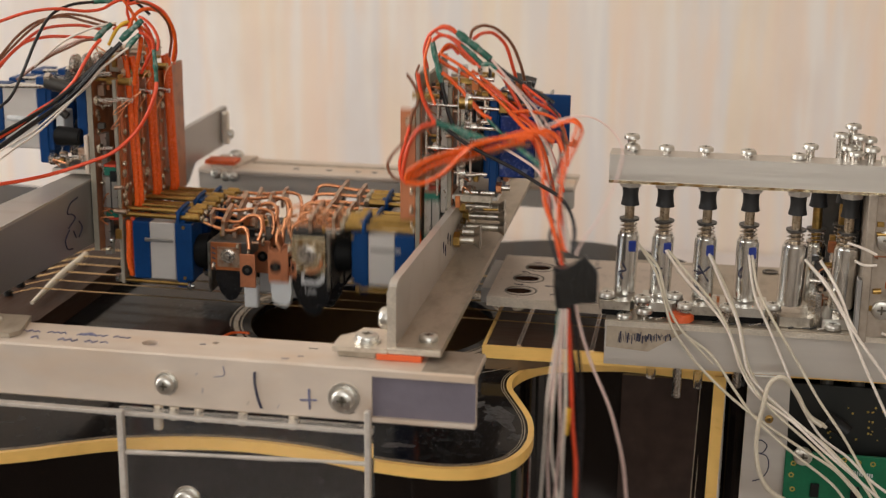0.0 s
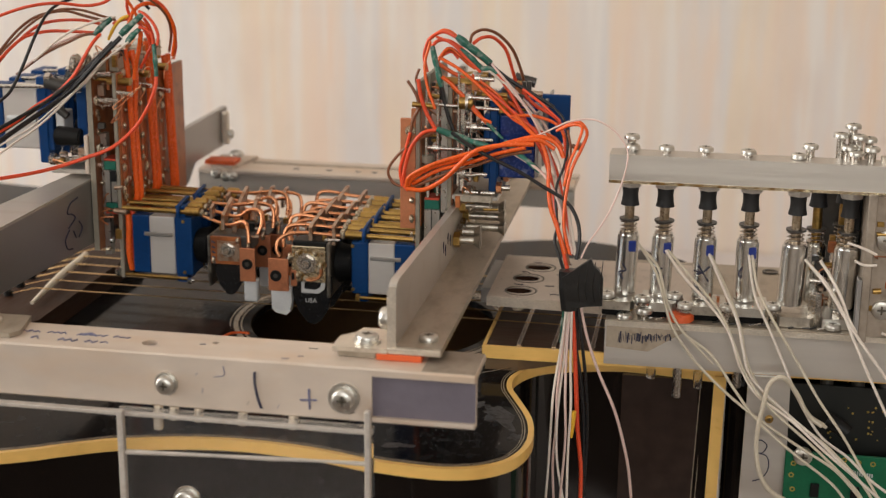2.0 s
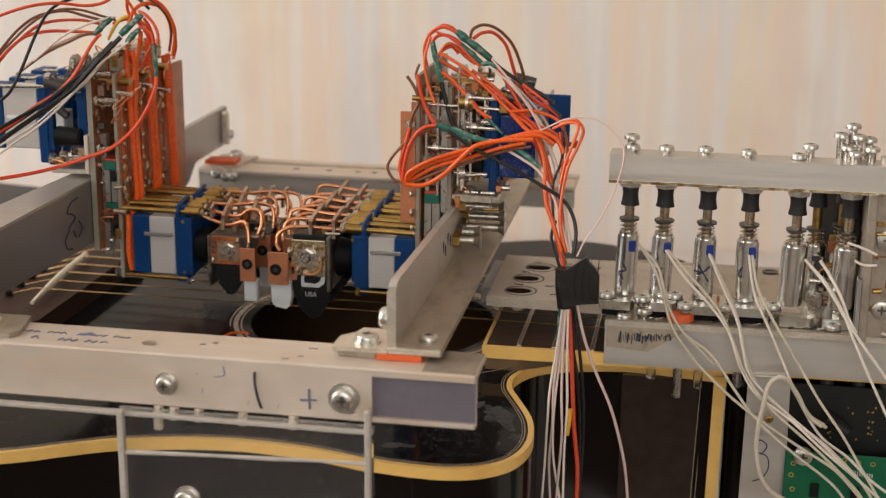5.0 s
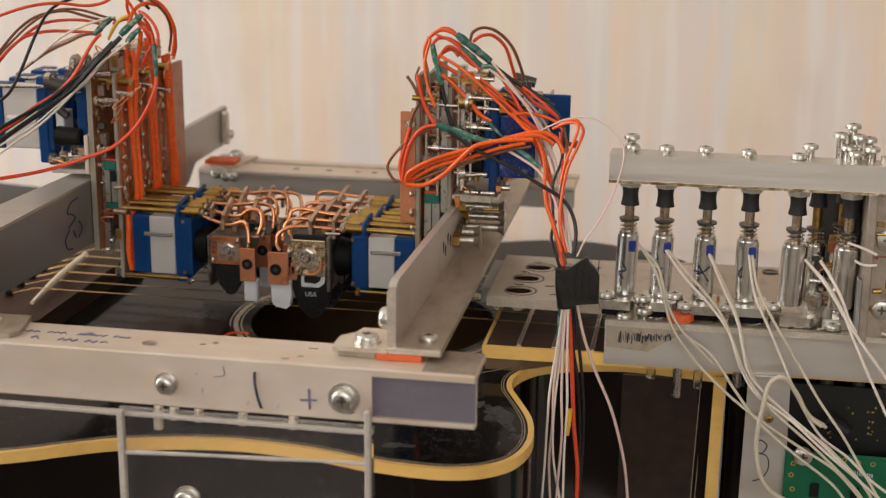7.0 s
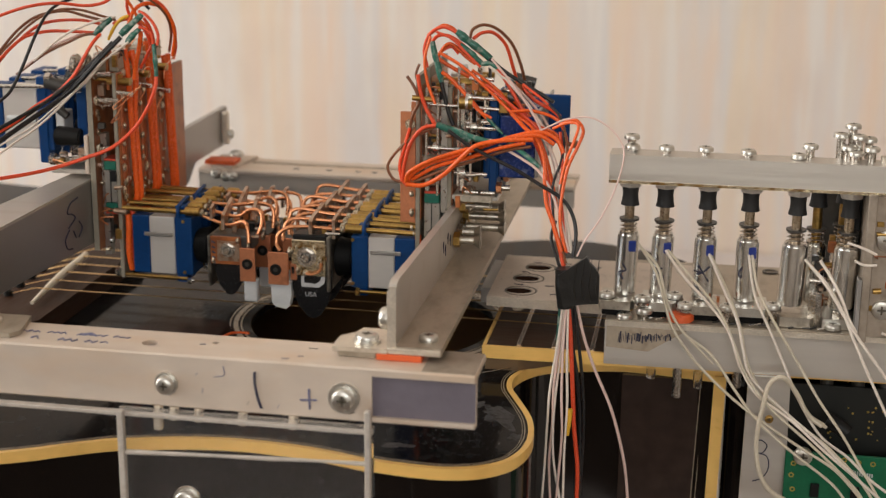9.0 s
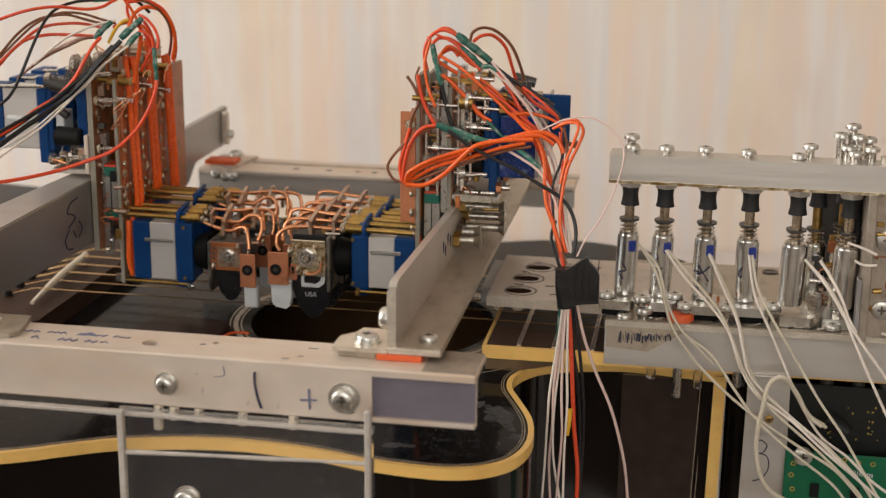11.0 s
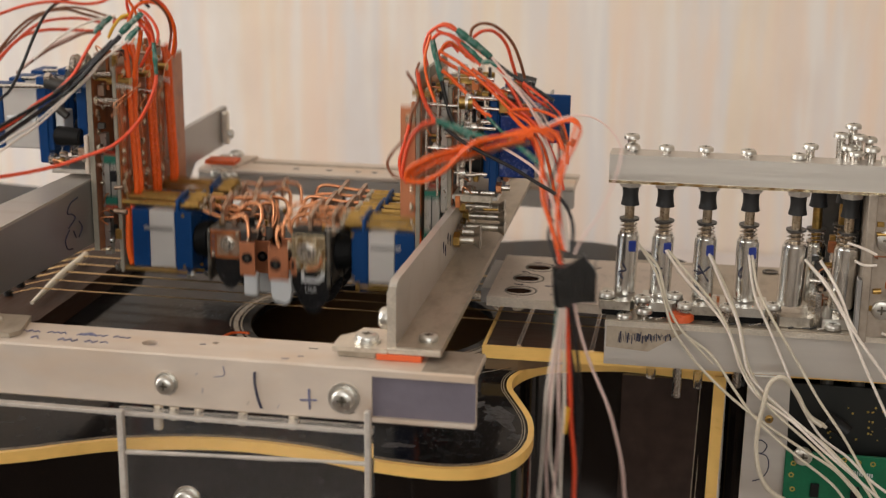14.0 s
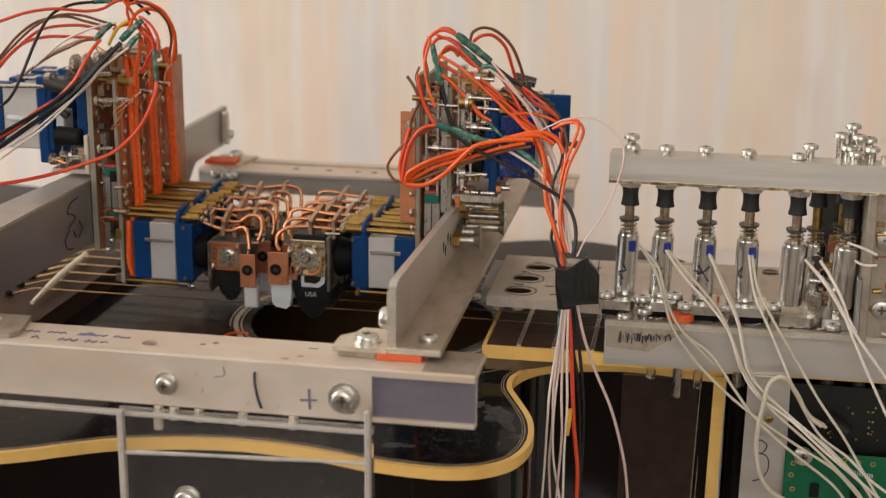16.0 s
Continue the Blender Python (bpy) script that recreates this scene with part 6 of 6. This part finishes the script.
def bundle_wires():
    t = thing("wire_harness", "hanging bundle of white, red and black wires with tape", "wires", "wire harnesses")
    lead(t, W_BLACK, 0.7, (40.2, -45, 89.4), (46.8, -47.1, 85.4), (55.3, -49.3, 81.7), (65.8, -51.4, 77.5), (74.2, -53.5, 73.3), (82.5, -55.6, 69.1), (86.8, -57.8, 63.8), (88.4, -59.9, 57.3), (87.7, -62, 49.6))
    lead(t, W_BLACK, 0.5, (75.4, -38, 99), (79.8, -40.9, 95), (81.7, -43.7, 87.9), (81.2, -46.6, 80.3), (78.8, -49.4, 72.6), (79.1, -52.3, 65.1), (80.9, -55.1, 55.6), (84.3, -58, 46.2))
    lead(t, W_RED, 0.8, (69.6, -42, 88.5), (73.4, -45, 82.7), (76.3, -48, 75.3), (78.5, -51, 66.8), (79.8, -54, 59.4), (82.4, -57, 52), (84.5, -60, 45.6))
    lead(t, W_ORANGE, 0.8, (62.8, -44, 96.3), (67.8, -46.3, 91.9), (72.6, -48.6, 88.1), (75.7, -50.9, 81), (76.3, -53.1, 73.3), (77.4, -55.4, 66.6), (80.2, -57.7, 59.9), (83.5, -60, 50.9))
    lead(t, W_WHITE, 0.65, (72.8, -40, 89.3), (78, -45, 81.9), (81.9, -50, 70.9), (84.7, -55, 59.9), (87.1, -60, 50.7))
    lead(t, W_PINK, 0.55, (58.8, -46, 84.9), (67.4, -48.8, 81.1), (74.3, -51.6, 77), (79.4, -54.4, 69.7), (82.9, -57.2, 60.4), (86.3, -60, 51))
    lead(t, W_PINK, 0.32, (61.8, -46, 87.5), (71, -47.6, 90.2), (78.1, -49.3, 93.9), (83.1, -50.9, 96.4), (91.1, -52.5, 97.6), (98.1, -54.2, 94.7), (102.9, -55.8, 89.3), (103.6, -57.5, 83.7), (101.2, -59.1, 74), (96.9, -60.7, 64.1), (91.8, -62.4, 56.1), (89.4, -64, 50.7))
    lead(t, W_ORANGE, 0.6, (80.3, -45, 93.4), (85.6, -47.1, 95.6), (88.8, -49.3, 92.4), (87.4, -51.4, 87.3), (84.3, -53.6, 79.9), (82.7, -55.7, 70.2), (82.6, -57.9, 60.5), (85.1, -60, 51))
    lead(t, W_ORANGE, 0.55, (77.7, -45, 91.7), (82.9, -47.6, 94.4), (87.1, -50.2, 94.3), (85.9, -52.8, 88.7), (83.6, -55.4, 82.3), (82.1, -58, 74.7))
    sleeve(t, W_BROWN, 1.3, (83.2, -44, 86.4), (85.6, -44, 85.7), (86.6, -44, 87.4))
    lead(t, W_RED, 0.55, (80.1, -42, 90), (81.6, -46.5, 80.3), (82, -51, 69), (83.4, -55.5, 59.9), (85.5, -60, 50.6))
    lead(t, W_BROWN, 0.45, (81.6, -44, 92), (83.2, -47.2, 84.6), (82.2, -50.4, 75.1), (81.6, -53.6, 65.5), (83.1, -56.8, 54.1), (85.2, -60, 46.8))
    lead(t, W_BLACK, 0.6, (80.2, -50, 59.4), (79.1, -53.3, 54), (81.3, -56.7, 48.8), (83.7, -60, 43.6))
    lead(t, W_WHITE, 0.46, (84.9, -62, 32.9), (84, -65.2, 21.2), (81.9, -68.4, 3.1), (81.5, -70.8, -8.8), (81.1, -72.4, -25.5), (80.5, -74, -40.3))
    lead(t, W_WHITE, 0.46, (85.5, -62, 32.9), (85.1, -65.2, 17.1), (83.9, -68.4, 1.2), (83.6, -71.2, -10.6), (84.4, -73.6, -22.5), (87.8, -76, -38.6))
    lead(t, W_PINK, 0.46, (86.2, -63, 33.3), (85.9, -67.5, 18), (86.3, -72, 2.7), (87, -74, -13.5), (85.8, -76, -38.8))
    lead(t, W_WHITE, 0.46, (86.8, -63, 33.3), (87.4, -67.5, 13.9), (88.4, -72, -1.4), (88.1, -74, -17.7), (88.4, -76, -38.6))
    lead(t, W_PINK, 0.48, (84.7, -62, 32.8), (84.3, -65.2, 19.2), (83.1, -68.4, 3.2), (83.3, -70.4, -8.8), (82.6, -71.2, -23.7), (83.6, -72, -40.9))
    lead(t, SLEEVE, 0.7, (84, -61, 32.5), (83.6, -61, 25.1), (83.3, -61, 18.5))
    lead(t, W_RED, 0.8, (87.1, -62, 33), (88.4, -63.6, 16.8), (89.6, -65.2, 2.5), (90.7, -66.8, -11.8), (92.5, -68.4, -26.3), (92.8, -70, -41))
    lead(t, W_BLACK, 0.75, (87.9, -62, 33.1), (88.9, -62.7, 16.5), (91.2, -63.3, 4.1), (92.6, -64, -8.6), (93.2, -66, -26), (93.4, -68, -41))
    lead(t, W_BLACK, 0.6, (88.7, -62, 33.1), (90.9, -63, 18.9), (92.9, -64, 4.5), (94, -65, -12), (93.6, -67, -41))
    lead(t, W_YELLOW, 0.9, (89.6, -72, -3), (89.2, -72, -8.1), (88.6, -72, -12.9))
    lead(t, W_PINK, 0.55, (89.7, -62, 33.2), (92.8, -64, 21.5), (97.4, -66, 9.8), (103, -68, -1.7), (106.4, -68.7, -11.9), (109.4, -69.3, -24.4), (111.3, -70, -39.2))
    tape_wrap(t)
    return t


def cables_wires():
    t = thing("wire_harness", "cream solenoid leads trailing down in front", "wires", "wire harnesses")
    lead(t, W_CREAM, 0.52, (108.1, -38, 50.1), (114.8, -44.2, 42), (118.4, -50.4, 33.6), (122, -54, 24.4), (130.6, -56.7, 13.2), (143, -59.8, 2.5), (155.2, -63.3, -5.3), (169.1, -66.4, -12.9), (181, -68.2, -19.6), (191.2, -70, -30))
    lead(t, W_CREAM, 0.52, (108.5, -38, 49.3), (115.7, -44.2, 43.4), (119.9, -50.4, 31.6), (126.1, -54, 22.6), (136.3, -56.7, 15.7), (144.8, -59.8, 4.8), (153.2, -63.3, -4.8), (165.4, -66.4, -14.2), (179.4, -68.2, -24), (185.5, -70, -30.5))
    lead(t, W_WHITE, 0.52, (117.9, -38, 48.3), (124.9, -44.2, 40.6), (135.4, -50.4, 31.5), (141.8, -54, 23.7), (146.4, -56.7, 12.3), (152.8, -59.8, 3.3), (164.8, -63.3, -3.9), (176.8, -66.4, -13.3), (190.9, -68.2, -24), (199.8, -70, -30.9))
    lead(t, W_CREAM, 0.52, (118.7, -38, 48.4), (126.4, -45, 42.1), (137.8, -52, 31.1), (144, -55, 19.5), (148, -58, 10.7), (156.8, -62, 0.2), (172.9, -66, -12.1), (187.2, -68, -24.9), (191.2, -70, -30))
    lead(t, W_WHITE, 0.52, (133.4, -38, 47.8), (139, -45, 37.5), (144.5, -52, 27.4), (147, -55, 18.1), (150.5, -58, 8.8), (162.7, -62, -1.4), (174.6, -66, -9.8), (184.7, -68, -18.7), (197.8, -70, -29.4))
    lead(t, W_CREAM, 0.52, (134, -38, 47.4), (140.7, -45, 35.9), (145.6, -52, 25.4), (148.6, -55, 13.9), (154.7, -58, 3.8), (164.8, -62, -3.8), (177.1, -66, -11.3), (188.8, -68, -22.1), (194.6, -70, -29.7))
    lead(t, W_WHITE, 0.52, (147.4, -38, 48.2), (150, -45, 36.1), (155.4, -52, 26), (160.9, -55, 14.9), (166.4, -58, 3.7), (174.8, -62, -8.9), (184.6, -66, -14.9), (192.6, -68, -21.8), (200.4, -70, -26.6))
    lead(t, W_CREAM, 0.52, (148.6, -38, 48.2), (151, -46, 38.5), (157.1, -52.9, 28.5), (165.6, -56.3, 15.7), (174, -60.3, 3.1), (182.2, -64.9, -7.1), (190.6, -67.7, -20), (197.9, -70, -31.1))
    lead(t, W_WHITE, 0.52, (167, -40, 48.2), (173.7, -48.4, 42.8), (179.5, -55.2, 35), (183.7, -58.8, 26.2), (189.1, -61.6, 15.2), (199, -64, -4))
    lead(t, W_WHITE, 0.55, (168.1, -40, 47.1), (174.6, -50.5, 41.4), (181.5, -57, 31.6), (189.6, -61, 21.2), (199.8, -64, 8.6))
    lead(t, W_WHITE, 0.6, (172.3, -40, 48.1), (175.6, -46, 44.3), (179.5, -52, 38.1), (181.7, -54, 32.7), (184.8, -56, 27.4))
    lead(t, W_WHITE, 0.5, (180, -50, 57.9), (185.4, -50, 56.2), (190.1, -50, 54.1))
    lead(t, W_WHITE, 0.5, (182.8, -50, 51.6), (186.3, -50, 50.2), (190.4, -50, 50.4))
    lead(t, W_WHITE, 0.5, (194.1, -50, 26), (198, -50, 24.2), (202.4, -50, 18.2))
    lead(t, W_CREAM, 0.35, (128.6, -62, 22.7), (132.3, -62, 19), (136.8, -62, 14.5))
    lead(t, W_CREAM, 0.85, (177.5, -56, -8.1), (171.2, -57.6, -3.7), (166.7, -59.3, 3.8), (163.1, -60.9, 9.6), (159.5, -62.2, 11.5), (156.2, -62.7, 8.1), (154.8, -63.3, 0.6), (153.6, -63.8, -7.8), (153.6, -64, -16.3), (155.5, -64, -24.8), (160, -64, -31.3), (169, -64, -35.5))
    lead(t, W_CREAM, 0.8, (163.2, -60, 9.3), (166.6, -60.7, 4.7), (170.5, -61.3, -2.1), (175.5, -62, -5.7))
    return t


def tape_wrap(t):
    bm = BM()
    pts = [(83.1, 43.7), (88, 47.3), (93.1, 51.1), (94, 48.9), (96, 47), (97.5, 44.2), (97.5, 34.3), (92.4, 33.8), (85.1, 32.3)]
    prism(bm, pts, "y", -65.6, -63.4)
    part("tape_flag", bm, BLACK_TAPE, t, "folded black electrical tape")
    part("tape_core", tube(BM(), [(84.7, -62.0, 45.7), (85.3, -62.0, 38.7), (85.9, -62.0, 31.3)], (3.0, 3.4, 3.0), 12), BLACK_TAPE, t)
    for k in range(4):
        x = pts[1][0] + 1.5 + k * 2.6
        part("tape_fold", tube(BM(), [(x, -65.7, pts[1][1] + 1.0 + k), (x - 0.6, -66.0, pts[1][1] - 7), (x + 0.3, -65.8, pts[-2][1] + 1)], (0.12, 0.32, 0.12), 6), BLACK_TAPE, t)


def wiring():
    left, upper, loops, bundle = left_wires(), upper_wires(), loops_wires(), bundle_wires()
    cables_wires()
    return [(left, {"L0": 0.55, "L1": 0.3}, lambda s: pose(0, 0, s * MM)),
            (upper, {"R0": 0.3, "R1": 0.2, "R2": 0.2}, lambda s: pose(0, 0, s * MM)),
            (loops, {"R0": 0.7}, lambda s: pose(-0.1 * s * MM, 0, s * MM)),
            (bundle, {"R0": 1.0}, lambda s: pose(-0.55 * s * MM, 0, 0.3 * s * MM))]


room()
guitar()
near_rail()
acrylic_mount()
far_rail()
right_cross_rail()
left_cross_rail()
fretting_unit()
control_board()
acrylic_plate()
left_tower()
right_tower()
LEFT = [left_module(i) for i in range(3)]
RIGHT = [right_module(i) for i in range(3)]
WIRES = wiring()

# lift of each module in millimetres at each half second; a pair gives the span that a module sweeps while in mid-stroke
TIMES = [k / 2 for k in range(33)]
LIFT = {
    "L0": [0, 2.4, 0, (0.8, 5.0), 2.4, 0, 0, 0, (1.8, 2.6), 0, 2.4, 2.4, 2.4, 0, 2.4, 2.4, 2.4, 2.4, 2.4, 0, 0, 2.4, 0, 0, 0, (1.8, 5.2), 2.4, (0, 1.6), (3.4, 6.2), 2.4, 2.4, (1.8, 2.8), 0],
    "L1": [0, 0, 0, (0.4, 3.6), 2.4, 0, 0, 0, 0, 0, 2.4, 0, 0, 0, 2.4, 2.4, 2.4, 2.4, 2.4, 0, 0, 2.4, 2.4, 0, 0, (0, 2.4), 0, (0.6, 4.0), 0, 0, 0, 0, 0],
    "L2": [-2.7, 0, 0, -2.7, -2.7, -2.7, -2.7, 0, 0, -2.7, -2.7, 0, 0, -2.7, -2.7, -2.7, -2.7, -2.7, -2.7, 0, 0, -2.7, -2.7, -2.7, -2.7, (-0.6, 2.8), 0, -2.7, (-0.4, 3.2), 0, -2.7, (-0.6, 3.4), 0],
    "R0": [(1.6, 5.2), 2.4, (2.0, 6.2), 0, 0, 0, 0, 0, (0.6, 3.8), 2.4, 2.4, 0, 2.4, 2.4, 2.4, (1.2, 3.4), 2.4, 2.4, 2.4, 0, 2.4, 2.4, 2.4, 2.4, (2.0, 5.8), (2.0, 5.6), 2.4, (1.6, 5.8), (2.4, 6.2), 0, 2.4, (1.6, 5.8), 2.4],
    "R1": [0, 0, 0, 2.5, 0, 0, (1.4, 5.0), 0, 0, 0, 2.5, 2.5, 0, 0, 0, 2.5, 0, 0, 2.5, 0, 0, 2.5, 0, 0, 2.5, 2.5, 0, 2.5, 2.5, 0, 0, 2.5, 0],
    "R2": [2.6, 0, 0, 2.6, 0, 0, 2.6, 0, 0, 0, 2.6, 0, 0, 0, 0, 2.6, 0, 0, 2.6, 0, 0, 2.6, 0, 0, 2.6, 2.6, 0, 2.6, 2.6, 0, 2.6, 2.6, 0],
}


def strokes(levels, scale, make):
    """Rows that hold each level and change over quickly; a pair sweeps upwards through its span."""
    rows, last = [], None
    for t, v in zip(TIMES, levels):
        if isinstance(v, tuple):
            mid, half = (v[0] + v[1]) / 2, (v[1] - v[0]) / 1.8
            rest = 0 if v[0] < 0.7 else 2.4
            here = [(t - 0.10, rest if last is None else last), (t - 1 / 30, mid - half), (t, mid), (t + 1 / 30, mid + half), (t + 0.14, rest)]
            last = rest
        else:
            here = [(t - 0.12, v), (t, v), (t + 0.17, v)]
            last = v
        rows += [(tt, vv) for tt, vv in here if 0 <= tt <= 16.0]
    rows.sort()
    return [(t, make(v * scale)) for t, v in rows]


def motions():
    for side, mods, y0 in (("L", LEFT, L_Y), ("R", RIGHT, R_Y)):
        for i, m in enumerate(mods):
            lv = LIFT[side + str(i)]
            y = y0 + ROW * i
            walk(m, strokes(lv, 1.0, lambda v, y=y: pose(0, y * MM, v * MM)))
    for ob, weights, at in WIRES:
        # a harness follows the modules whose leads it ties together
        def follow(ob=ob, weights=weights, at=at):
            per = [dict(strokes(LIFT[k], 1.0, lambda v: v)) for k in weights]
            times = sorted({t for d in per for t in d})
            rows = []
            for t in times:
                s = 0.0
                for d, w in zip(per, weights.values()):
                    ks = sorted(d)
                    s += w * float(np.interp(t, ks, [d[k] for k in ks]))
                rows.append((t, at(s)))
            walk(ob, rows)
        follow()


motions()
